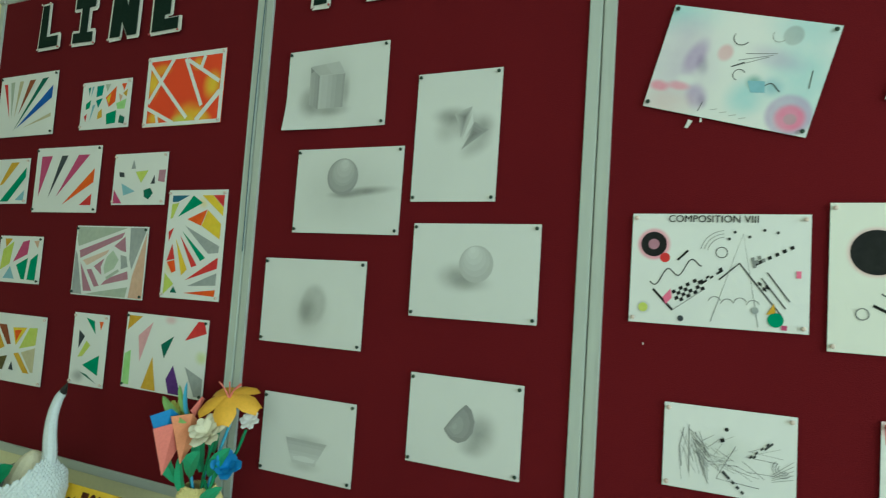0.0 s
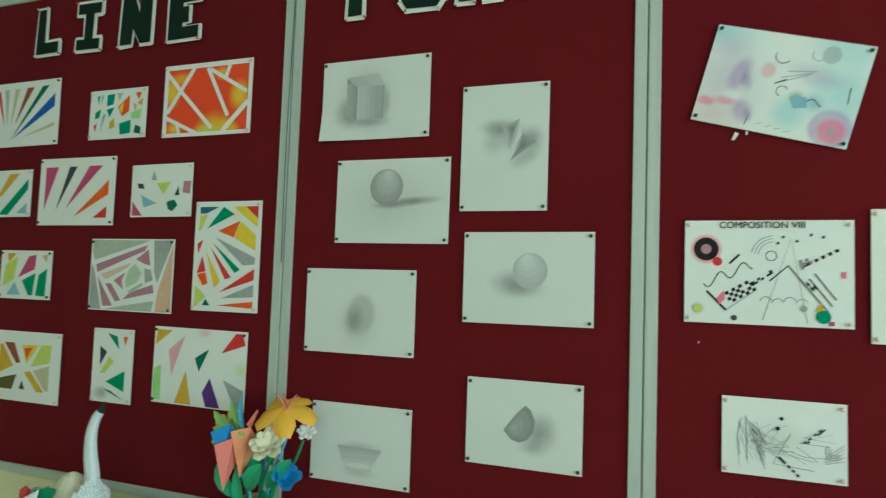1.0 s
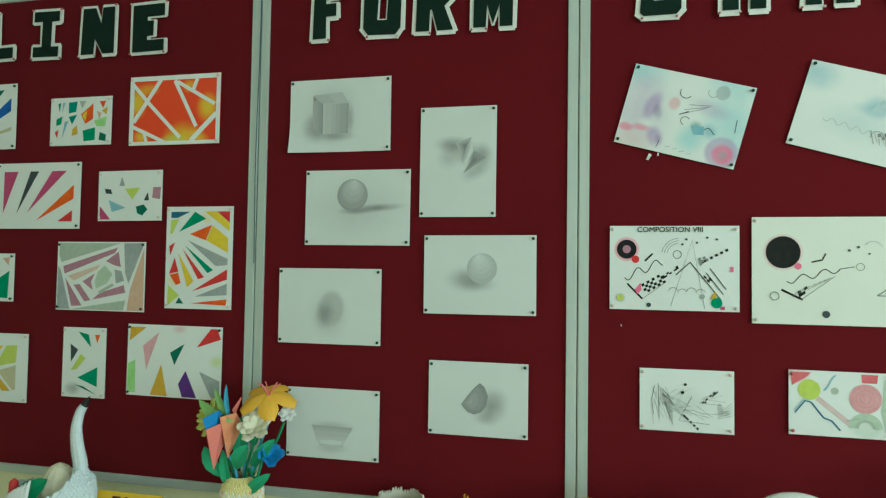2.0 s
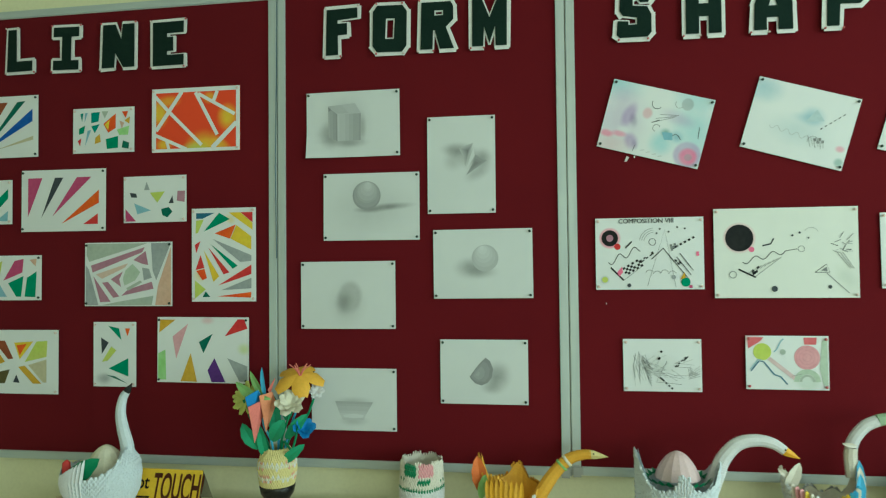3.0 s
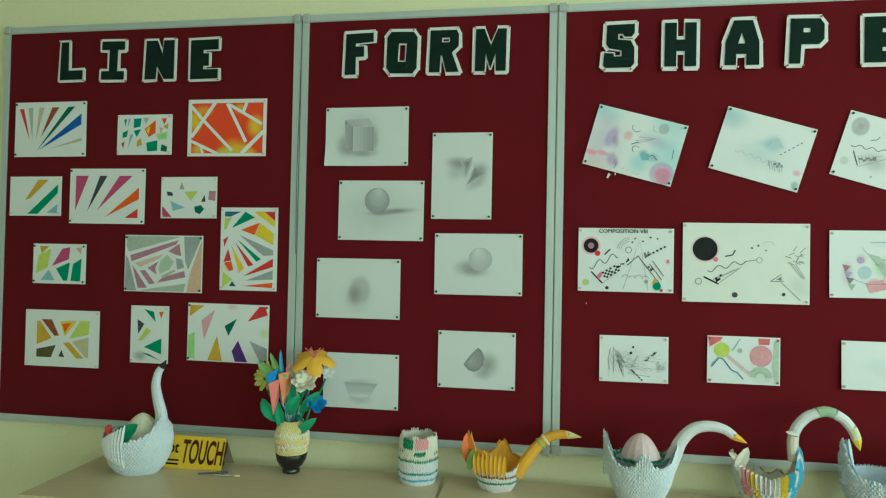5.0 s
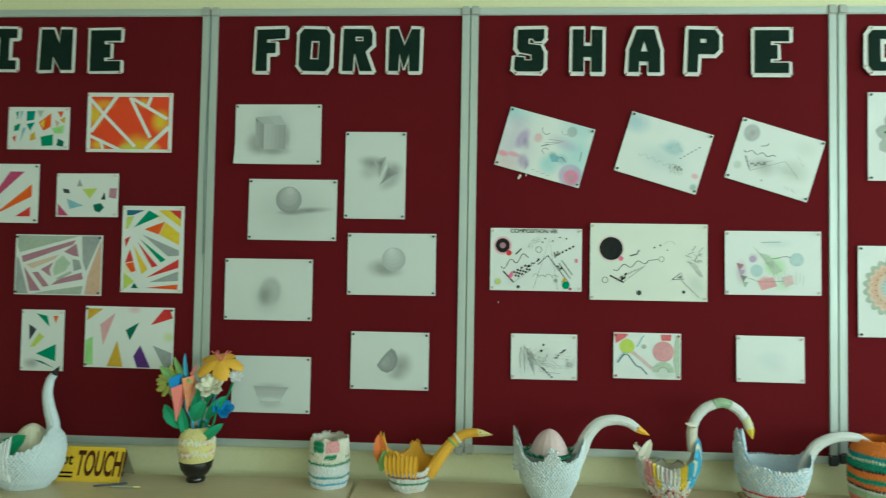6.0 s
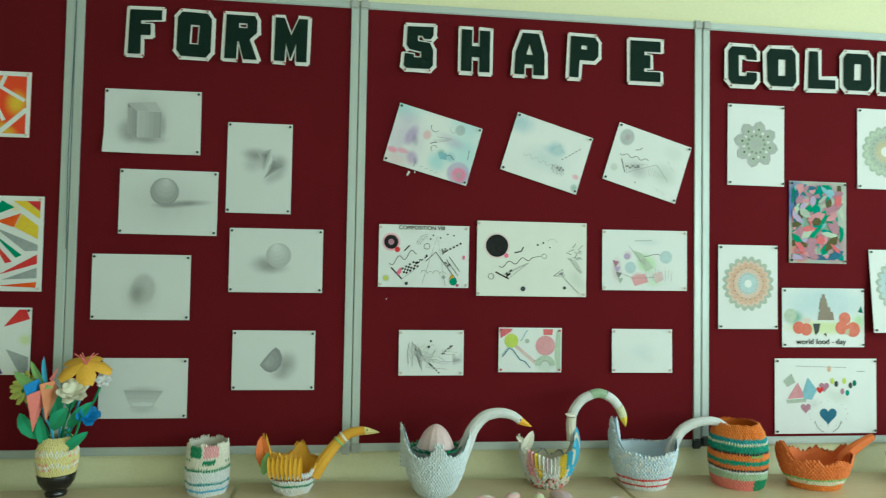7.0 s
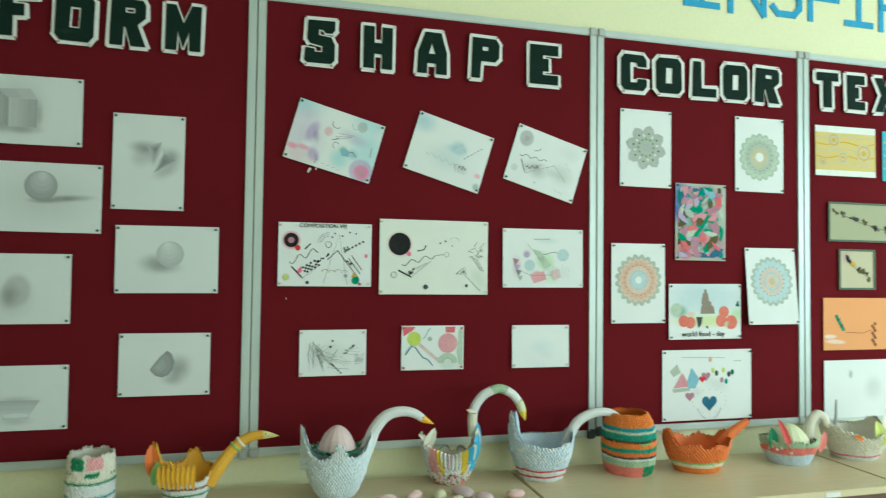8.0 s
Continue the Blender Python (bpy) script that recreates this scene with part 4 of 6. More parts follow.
def sketch_marks(a):
    a.wave("ink", .12, .5, .5, .46, .022, 3, .0018)
    a.line("ink", [(.3, .36), (.36, .33), (.38, .28)], .002)
    a.line("pencil", [(.16, .56), (.26, .78), (.62, .48), (.8, .66), (.82, .7)], .0012)
    a.line("ink", [(.16, .58), (.25, .77)], .0022)
    for k in range(7):
        a.line("pencil", [(.22 + .035 * k, .62 - .01 * k), (.27 + .034 * k, .74 - .035 * k)], .001)
        a.line("faint", [(.5 + .04 * k, .52 + .02 * k), (.58 + .03 * k, .7 - .01 * k)], .0008)
    a.checks("pencil", .24, .66, .44, .56, 2, 6, (.015, .05), 5)
    a.disc("faint", .42, .88, .012)
    for u, v in ((.74, .36), (.8, .44), (.7, .86), (.78, .88)):
        a.line("faint", [(u, v), (u + .05, v + .04)], .0012)


drawing(1.017, 1.843, .277, .21, "tilted pale sheet with a grey disc and ink lines", sketch_marks, ((.15, .2, .11, .16, 0, "grey", .8, .7), (.16, .2, .05, .07, 0, "mauve", .5, .3), (.1, .75, .06, .08, 0, "sage", .5, .5), (.4, .66, .22, .2, 10, "pencil", .4, .1), (.75, .6, .25, .25, 0, "sage", .45, .1), (.8, .2, .2, .2, 0, "sage", .2, .1)), tilt=16.8, group=SHAPE_GROUP)


def composition(a, bold=True):
    """Circles, a checkered ribbon, a peak of lines and arcs."""
    a.disc("black", .135, .28, .078)
    a.disc("mauve", .135, .28, .033)
    a.disc("red", .205, .4, .03)
    a.wave("ink", .12, .62, .42, .42, .05, 2.2, .0022)
    a.line("black", [(.14, .69), (.26, .87)], .0045)
    a.area("hot_pink", [(.2, .76), (.245, .68), (.255, .76), (.22, .82)])
    a.checks("black", .25, .7, .41, .56, 4, 8, (.035, .11), 2)
    a.checks("black", .41, .6, .55, .45, 2, 8, (.010, .035), 8)
    a.line("pencil", [(.26, .87), (.43, .68)], .0012)
    a.line("black", [(.28, .42), (.34, .33)], .004)
    a.line("ink", [(.52, .58), (.63, .43), (.73, .62)], .003)
    a.line("pencil", [(.48, .95), (.645, .17), (.74, .97)], .0012)
    for r in (.1, .12, .14):
        a.arc("pencil", .55, .35, r, 95, 170, .001)
    a.arc("ink", .53, .34, .032, 0, 360, .0014, 20)
    for k in range(4):
        a.arc("pencil", .5 + .07 * k, .78 + .015 * (k % 2), .035, 20, 170, .0013)
    a.checks("black", .7, .43, .93, .25, 1, 12, (.008, .026), 6)
    a.checks("pencil", .69, .38, .76, .35, 3, 4, (.014, .09), 9)
    for k in range(3):
        a.line("ink", [(.72 + .03 * k, .5 + .05 * (2 - k)), (.86 + .02 * k, .86 - .06 * k)], .0022)
    a.checks("black", .73, .58, .79, .62, 2, 3, (.01, .06), 4)
    a.disc("charcoal", .31, .94, .018)
    a.disc("lime", .085, .86, .028)
    a.disc("grey", .72, .83, .02)
    a.disc("green", .83, .9, .042)
    a.area("ochre", [(.78, .86), (.82, .76), (.83, .84)])
    a.area("magenta", [(.86, .94), (.89, .94), (.89, .98), (.86, .98)])
    a.area("hot_pink", [(.93, .48), (.955, .48), (.955, .54), (.93, .54)])
    for u, v in ((.6, .16), (.68, .2), (.57, .22), (.76, .14), (.83, .16)):
        a.disc("ink", u, v, .009, 10)


root = drawing(.2365, 1.5, .304, .209, "white sheet with black ink circles and checks, titled above", composition, ((.135, .28, .11, .16, 0, "hot_pink", .7, .75), (.085, .86, .05, .07, 0, "grey", .5, .5)), group=SHAPE_GROUP, pins="pale")
g = lettering("COMPOSITION VIII", .0185)
g.v = [(x - .008, y - .002, z + .0945) for x, y, z in g.v]
g.object("title", paint("black"), root)


def composition_large(a):
    a.disc("black", .18, .33, .1)
    a.disc("hot_pink", .265, .46, .02)
    a.line("ink", [(.34, .42), (.4, .4), (.42, .34)], .004)
    a.wave("ink", .2, .6, .5, .48, .03, 2.5, .0022)
    a.line("ink", [(.5, .48), (.58, .46)], .0016)
    a.arc("pencil", .61, .46, .022, 0, 360, .0014, 18)
    a.line("black", [(.17, .68), (.29, .77)], .005)
    a.checks("black", .26, .7, .33, .62, 2, 4, (.012, .05), 12)
    a.line("pencil", [(.28, .77), (.47, .55)], .0014)
    a.line("ink", [(.7, .72), (.78, .63), (.8, .72), (.7, .72)], .0018)
    a.area("pencil", [(.74, .7), (.78, .66), (.785, .71)])
    a.line("pencil", [(.78, .73), (.93, .95)], .0018)
    r = random.Random(3)
    for k in range(16):
        u, v = r.uniform(.8, .95), r.uniform(.26, .5)
        a.line(r.choice(("ink", "pencil", "faint")), [(u, v), (u + r.uniform(.01, .05), v + r.uniform(-.08, .03))], r.uniform(.0009, .0028))
    for k in range(7):
        a.line("pencil", [(.23 + .03 * k, .75 - .025 * k), (.27 + .03 * k, .68 - .02 * k)], .0012)
    for k in range(3):
        a.line("pencil", [(.85 + .02 * k, .5), (.94 + .012 * k, .68)], .0013)
    for u, v, r in ((.42, .9, .022), (.8, .88, .014), (.55, .31, .008), (.6, .28, .008), (.66, .34, .006)):
        a.disc("charcoal", u, v, r, 14)
    a.arc("pencil", .13, .74, .025, 0, 360, .002, 18)
    a.arc("faint", .68, .3, .05, 20, 150, .001)


drawing(.6075, 1.4975, .383, .255, "large ivory sheet with a black disc and ink lines", composition_large, ((.18, .33, .125, .185, 0, "pink", .7, .75), (.18, .33, .06, .08, 0, "blue", .3, .1), (.92, .8, .1, .25, -35, "sage", .35, .1)), base=(.77, .785, .715), group=SHAPE_GROUP, pins="pale")


def faded_shapes(a):
    a.wave("ink", .44, .41, .7, .42, .02, 1, .0018)
    a.disc("pale_sky", .75, .44, .07)
    a.area("crayon_pink", [(.34, .78), (.5, .72), (.54, .86), (.38, .93)])
    a.area("pale_green", [(.36, .34), (.46, .38), (.6, .62), (.52, .68)])
    a.area("sage", [(.42, .5), (.5, .46), (.52, .6)])
    a.disc("pale_sky", .33, .64, .055)
    a.disc("lilac", .29, .44, .035)
    for k in range(4):
        a.area(("mauve", "lilac", "pencil", "sage")[k], [(.12 + .02 * k, .5 + .1 * k), (.2 + .015 * k, .53 + .09 * k), (.15 + .02 * k, .62 + .09 * k)])
    a.line("pencil", [(.18, .7), (.36, .8), (.66, .78)], .0014)
    a.line("pencil", [(.3, .25), (.46, .52)], .001)
    a.line("faint", [(.38, .18), (.58, .17)], .003)
    for k in range(9):
        a.line("faint", [(.5 + .04 * k, .62 + .03 * (k % 3)), (.53 + .035 * k, .84 - .04 * (k % 2))], .0011)
    a.area("wash_pink", [(.6, .72), (.7, .68), (.72, .82), (.63, .88)])


drawing(1.01, 1.501, .308, .21, "white sheet with faded green and pink geometric shapes", faded_shapes, ((.52, .55, .16, .2, 30, "light_green", .6, .3), (.75, .45, .08, .11, 0, "sky", .7, .75), (.33, .62, .075, .11, 0, "sky", .6, .7), (.17, .65, .08, .25, 0, "mauve", .4, .2), (.3, .42, .07, .1, 0, "mauve", .4, .2), (.42, .8, .1, .12, 0, "red", .45, .4), (.6, .86, .12, .12, 0, "light_green", .3, .2), (.55, .2, .2, .08, 0, "sky", .2, .1)), group=SHAPE_GROUP, pins="pale")


def scribble(a):
    r = random.Random(11)
    for k in range(15):
        u, v = r.uniform(.12, .34), r.uniform(.26, .55)
        a.line(r.choice(("ink", "pencil", "pencil")), [(u, v), (min(u + r.uniform(-.05, .22), .44), min(v + r.uniform(.12, .42), .92))], r.uniform(.0004, .0008))
    for k in range(30):
        u, v = r.uniform(.2, .7), r.uniform(.4, .7)
        a.line(r.choice(("ink", "pencil", "pencil")), [(u, v), (min(u + r.uniform(.06, .26), .92), v + r.uniform(-.22, .2))], r.uniform(.0004, .0007))
    for k in range(9):
        a.line("ink", [(.2 + .012 * k, .28 + .05 * k), (.36, .5 + .05 * k)], .0008)
    a.line("ink", [(.16, .28), (.13, .5), (.15, .74)], .0011)
    a.line("ink", [(.2, .24), (.21, .8)], .0011)
    a.line("ink", [(.56, .42), (.42, .82), (.74, .86)], .0009)
    for r2 in (.03, .05, .07):
        a.arc("pencil", .9, .6, r2, 130, 330, .001)
    for k in range(5):
        a.line("pencil", [(.83, .68 + .02 * k), (.98, .5 + .05 * k)], .0007)
    a.checks("ink", .66, .52, .82, .3, 2, 8, (.014, .04), 21)
    a.checks("ink", .46, .74, .62, .96, 1, 9, (.014, -.025), 22)
    a.disc("black", .49, .24, .016, 12)
    a.area("black", [(.44, .36), (.47, .34), (.48, .38), (.45, .4)])


drawing(.267, 1.177, .218, .151, "small sheet covered with a dense ink line scribble", scribble, ((.45, .5, .35, .3, 0, "sage", .3, .1),), group=SHAPE_GROUP, pins="pale")


def crayon_marks(a):
    a.area("crayon_red", [(.02, .03), (.22, .03), (.18, .1), (.03, .24)])
    a.disc("lime", .2, .3, .11)
    a.line("wash_pink", [(.28, .42), (.6, .8)], .011)
    a.disc("crayon_pink", .74, .4, .155)
    a.area("crayon_red", [(.7, .03), (.86, .03), (.85, .16), (.71, .16)])
    for k in range(3):
        a.arc("muted_pink", .74, .4, .05 + .04 * k, 0, 360, .0012, 26)
    a.arc("pale_green", .74, .85, .13, 0, 180, .014, 20)
    a.arc("sage", .74, .85, .08, 0, 180, .006, 20)
    a.area("pale_green", [(.92, .1), (.985, .05), (.985, .92), (.93, .9), (.89, .6)])
    a.line("ink_blue", [(.06, .66), (.16, .47), (.22, .49), (.34, .72), (.42, .76), (.5, .9)], .0034)
    a.line("sky", [(.05, .63), (.15, .44), (.21, .46)], .002)
    a.wave("sky", .34, .3, .46, .06, .02, 1, .003)
    a.disc("sage", .45, .3, .035)
    a.line("pencil", [(.55, .75), (.68, .7)], .001)


drawing(.605, 1.188, .219, .151, "small sheet with pink yellow and green crayon shapes", crayon_marks, ((.06, .05, .2, .18, 20, "crayon_pink", .5, .4), (.75, .85, .2, .2, 0, "pale_green", .5, .4)), group=SHAPE_GROUP, pins="red")
drawing(1.001, 1.187, .217, .15, "small white sheet with a hardly visible pencil sketch", None, ((.5, .5, .3, .25, 0, "sky", .15, .1), (.6, .7, .2, .15, 0, "faint", .12, .1)), group=SHAPE_GROUP, pins="pale", lift=.004)

COLOR_GROUP = "coloured works on the colour board"


def mandala(rings, n, petal, lead):
    """Scalloped rings round one centre; rings: paint and radius as a share of the width."""
    def fill(a):
        k = a.w / a.h
        for key, r in rings:
            pts = []
            for i in range(n * 8):
                t = 2 * math.pi * i / (n * 8)
                rr = r * (1 + petal * (abs(math.sin(n * t / 2)) - 0.5))
                pts.append((.5 + rr * math.cos(t), lead + rr * k * math.sin(t)))
            a.area(key, pts)
        for j in range(3):
            for i in range(n):
                t = 2 * math.pi * (i + j / 2) / n
                rr = rings[0][1] * (.85 - .24 * j)
                a.disc("faint" if j != 1 else "pencil", .5 + rr * math.cos(t), lead + rr * k * math.sin(t), .012, 8)
    return fill


def rosette(a):
    k = a.w / a.h
    for i in range(8):
        t = 2 * math.pi * i / 8 + .2
        c, s = math.cos(t), math.sin(t)
        def at(r, side):
            return (.5 + r * c - side * s, .49 + (r * s + side * c) * k)
        a.area("faint", [at(.14, 0), at(.26, .12), at(.35, .08), at(.4, 0), at(.35, -.08), at(.26, -.12)])
        a.area("sage", [at(.17, 0), at(.25, .075), at(.34, 0), at(.25, -.075)])
        a.disc("ink", *at(.25, 0), .018, 8)
    a.disc("sage", .5, .49, .2)
    for i in range(12):
        t = 2 * math.pi * i / 12
        a.disc("pencil", .5 + .15 * math.cos(t), .49 + .15 * k * math.sin(t), .022, 8)
    a.disc("faint", .5, .49, .08)


drawing(1.4225, 1.922, .215, .292, "upright white sheet with a grey ink mandala flower", rosette, group=COLOR_GROUP)
drawing(1.927, 1.9255, .224, .295, "upright white sheet with a sage scalloped mandala", mandala((("sage", .4), ("pale_green", .36), ("sage", .3), ("sand", .18), ("bare_paper", .08)), 18, .12, .53), ((.5, .53, .05, .04, 0, "paper", .9, .5),), group=COLOR_GROUP)
drawing(1.3915, 1.414, .223, .297, "upright white sheet with an orange and green mandala", mandala((("sage", .41), ("pale_peach", .35), ("peach", .31), ("pale_peach", .23), ("pale_sky", .17), ("bare_paper", .06)), 20, .14, .46), group=COLOR_GROUP)
drawing(1.973, 1.4075, .231, .3, "upright white sheet with a blue-green mandala, curling loose", mandala((("sage", .4), ("pale_sky", .35), ("pale_peach", .22), ("pale_sky", .16), ("pale_peach", .11), ("sand", .06)), 20, .13, .44), group=COLOR_GROUP, lift=.024)


def painted_jungle(a):
    r = random.Random(5)
    keys = ("teal", "ink_blue", "mauve", "muted_pink", "sage", "lilac", "mauve", "sky", "muted_pink", "teal", "olive", "green", "pale_green", "crayon_red")
    for k in range(120):
        u, v, t, l, wd = r.uniform(.06, .94), r.uniform(.05, .95), r.uniform(0, 6.28), r.uniform(.07, .2), r.uniform(.025, .075)
        c, s = math.cos(t), math.sin(t)
        pts = [(u + l * c * x - wd * s * y, v + (l * s * x + wd * c * y) * .74) for x, y in ((-1, 0), (-.4, 1), (.4, .9), (1, 0), (.4, -.9), (-.4, -1))]
        a.area(r.choice(keys), [(min(max(x, .05), .95), min(max(y, .04), .96)) for x, y in pts])


drawing(1.6585, 1.6505, .221, .295, "upright sheet filled with bright painted leaves and flowers", painted_jungle, ((.1, .25, .25, .35, 0, "blue", .85, .4), (.6, .15, .4, .2, 0, "mauve", .8, .3), (.5, .6, .5, .45, 0, "green", .6, .3), (.8, .8, .3, .3, 0, "mauve", .8, .3), (.2, .85, .25, .2, 0, "red", .8, .3)), base=(.45, .48, .42), group=COLOR_GROUP)


def food_poster(a):
    for u, v, hw, hh in ((.5, .14, .02, .04), (.5, .22, .042, .05), (.5, .3, .055, .06), (.52, .38, .07, .06), (.53, .47, .1, .07)):
        a.area("tower_brown", [(u - hw, v + hh), (u - hw * .85, v - hh), (u + hw * .85, v - hh), (u + hw, v + hh)])
    a.disc("pale_green", .1, .46, .075)
    a.disc("tomato", .2, .67, .07)
    a.disc("tomato", .29, .7, .07)
    a.disc("tomato", .76, .51, .07)
    a.disc("tomato", .72, .67, .075)
    a.disc("tomato", .86, .7, .085)
    a.area("sand", [(.77, .7), (.82, .68), (.81, .79), (.76, .78)])
    a.area("dark_green", [(.92, .4), (.96, .3), (.98, .42)])
    a.area("charcoal", [(.37, .6), (.46, .6), (.44, .74), (.4, .8)])
    a.area("olive", [(.5, .78), (.53, .75), (.54, .82)])


root = drawing(1.679, 1.308, .317, .211, "sheet painted with fruit, a tower and hand lettering", food_poster, ((.5, .25, .75, .42, 0, "sky", .42, .3), (.5, .67, .6, .15, 0, "lime", .6, .3), (.14, .5, .16, .16, 0, "green", .7, .2), (.93, .56, .12, .16, 0, "light_green", .6, .2), (.3, .55, .08, .08, 0, "peach", .6, .2)), group=COLOR_GROUP)
g = lettering("world food - day", .028)
g.v = [(x - .01, y - .002, z - .086) for x, y, z in g.v]
g.object("lettering", paint("black"), root)


def hearts(a):
    k = a.w / a.h
    def heart(key, u, v, s):
        a.area(key, [(u + s * .0625 * 16 * math.sin(t) ** 3, v - s * k * .0625 * (13 * math.cos(t) - 5 * math.cos(2 * t) - 2 * math.cos(3 * t) - math.cos(4 * t))) for t in (2 * math.pi * i / 24 for i in range(24))])
    heart("ink_blue", .52, .76, .085)
    heart("mauve", .48, .38, .05)
    heart("mauve", .3, .66, .05)
    a.area("muted_pink", [(.12, .54), (.22, .32), (.3, .52)])
    a.area("sage", [(.11, .55), (.31, .53), (.3, .58), (.12, .6)])
    a.area("sky", [(.27, .45), (.32, .25), (.41, .42), (.36, .55), (.28, .54)])
    a.area("sage", [(.08, .3), (.16, .2), (.2, .32), (.12, .38)])
    heart("red", .44, .42, .035)
    for i, (u, v, key) in enumerate(((.53, .14, "peach"), (.6, .34, "charcoal"), (.68, .3, "lime"), (.74, .36, "charcoal"), (.78, .33, "dark_green"), (.66, .44, "mauve"), (.71, .46, "teal"), (.56, .3, "lime"))):
        a.disc(key, u, v, .028, 12, .7)
    a.arc("pencil", .52, .8, .13, 190, 250, .002)
    a.arc("pencil", .52, .8, .13, 290, 350, .002)
    for i in range(16):
        t = 2 * math.pi * i / 16
        a.disc("pencil", .52 + .19 * math.cos(t), .74 + .17 * math.sin(t), .004, 6)
    a.line("pencil", [(.8, .17), (.88, .17)], .0018)
    a.line("faint", [(.2, .1), (.7, .12)], .002)


drawing(1.689, 1.029, .391, .266, "large white sheet with painted hearts and small drops", hearts, ((.6, .5, .2, .12, 20, "sage", .3, .1), (.36, .6, .12, .1, 0, "faint", .3, .1)), group=COLOR_GROUP)

TEX_GROUP = "relief works on the texture board"


def relief_rings(a):
    for k in range(5):
        a.wave("ochre" if k % 2 else "sand", .02, .22 + .13 * k, .98, .2 + .14 * k, .03, 1.6, .005)
    for u, v, r in ((.3, .28, .1), (.8, .52, .13), (.45, .62, .08), (.12, .72, .06)):
        a.disc("sand", u, v, r)
        a.disc("ochre", u, v, r * .78)
        a.disc("sand", u, v, r * .62)
        a.disc("ochre", u, v, r * .3)


def leaf_bits(keys, n, seed, u0, v0, u1, v1, size):
    def fill(a):
        r = random.Random(seed)
        for i in range(n):
            t, d = i / max(n - 1, 1), r.uniform(0, 6.28)
            u, v = u0 + (u1 - u0) * t + r.uniform(-.04, .04), v0 + (v1 - v0) * t + r.uniform(-.05, .05)
            l = size * r.uniform(.6, 1.2)
            a.area(r.choice(keys), [(u + l * math.cos(d + x) * y, v + l * 1.6 * math.sin(d + x) * y) for x, y in ((0, 1), (1.2, .5), (2.4, .8), (3.6, .6), (5.0, .7))])
        a.line(keys[0], [(u0, v0), ((u0 + u1) / 2, (v0 + v1) / 2 + .05), (u1, v1)], .0016)
    return fill


drawing(2.3455, 1.963, .303, .205, "yellow textured relief sheet with rings and white margins", relief_rings, ((.5, .0, 3.0, .14, 0, "bare_paper", 1, .9), (.5, 1.0, 3.0, .12, 0, "bare_paper", 1, .9)), base=(.66, .52, .2), group=TEX_GROUP, pins=None)
drawing(2.685, 1.955, .3, .21, "cyan textured relief sheet", relief_rings, (), base=(.1, .45, .55), group=TEX_GROUP, pins=None)
drawing(2.41, 1.672, .312, .162, "olive sheet with a row of dark dried leaves", leaf_bits(("black", "ink", "olive"), 18, 3, .08, .22, .95, .7, .045), base=(.40, .40, .26), group=TEX_GROUP, pins=None, border=FOLD["moss"])
drawing(2.398, 1.4775, .184, .166, "beige square with dark leaves in a green border", leaf_bits(("black", "ochre", "olive"), 9, 8, .2, .25, .85, .7, .08), ((.2, .2, .2, .2, 0, "mauve", .5, .1),), base=(.55, .50, .34), group=TEX_GROUP, pins=None, border=FOLD["moss"])


def caterpillar(a):
    for i in range(5):
        a.disc("dark_green" if i % 2 else "green", .2 + .025 * i, .36 + .06 * i, .028, 12)
    a.line("brown", [(.34, .66), (.6, .68), (.75, .62)], .002)
    for i in range(10):
        a.disc("brown" if i % 3 else "olive", .76 + .04 * math.cos(i * 2.1) + .02 * (i % 3), .5 + .045 * i, .022, 7)


drawing(2.39, 1.255, .322, .212, "orange sheet with a green leaf caterpillar and seeds", caterpillar, ((.18, .84, .2, .06, 4, "bare_paper", .6, .4), (.1, .74, .12, .05, 0, "bare_paper", .7, .5)), base=(.80, .36, .15), group=TEX_GROUP, pins=None)
drawing(2.393, .992, .326, .232, "white sheet with a faint grey bottle sketch", None, ((.4, .25, .04, .1, 0, "pencil", .6, .3), (.75, .5, .2, .3, 0, "faint", .4, .1)), group=TEX_GROUP, pins=None)

root = thing("paper_scrap", (.178, -.006, 1.778), "torn white scrap of paper stuck on the felt", "scrap", turn=(0, 28, 0))
g = Geo()
g.add([(-.002, 0, -.009), (.003, -.001, -.008), (.004, -.002, .004), (.004, 0, .008), (-.004, -.001, .008)], [(0, 1, 2, 3, 4)])
g.add([(-.003, .001, -.009), (.003, .001, -.008), (.004, .001, .004), (.004, .001, .008), (-.004, .001, .008)], [(4, 3, 2, 1, 0)])
g.object("scrap", CARD, root)

root = thing("paper_scrap", (0.113, -.006, 1.355), "tiny pale fleck of paper sticking to the felt", "scrap")
g = Geo()
g.add([(-.001, 0, -.0025), (.001, 0, -.002), (.001, -.0006, .002), (-.0008, -.0004, .0025)], [(0, 1, 2, 3)])
g.add([(-.001, .001, -.0025), (.001, .001, -.002), (.001, .001, .002), (-.0008, .001, .0025)], [(3, 2, 1, 0)])
g.object("scrap", CARD, root)

root = thing("paper_scrap", (0.200, -.006, 1.784), "tiny pale fleck of paper sticking to the felt", "scrap")
g = Geo()
g.add([(-.002, 0, -.004), (.002, 0, -.0035), (.0018, -.0008, .003), (-.0012, -.0005, .004)], [(0, 1, 2, 3)])
g.add([(-.002, .001, -.004), (.002, .001, -.0035), (.0018, .001, .003), (-.0012, .001, .004)], [(3, 2, 1, 0)])
g.object("scrap", CARD, root)


# ---- tables ----
TABLE_Z = 0.772


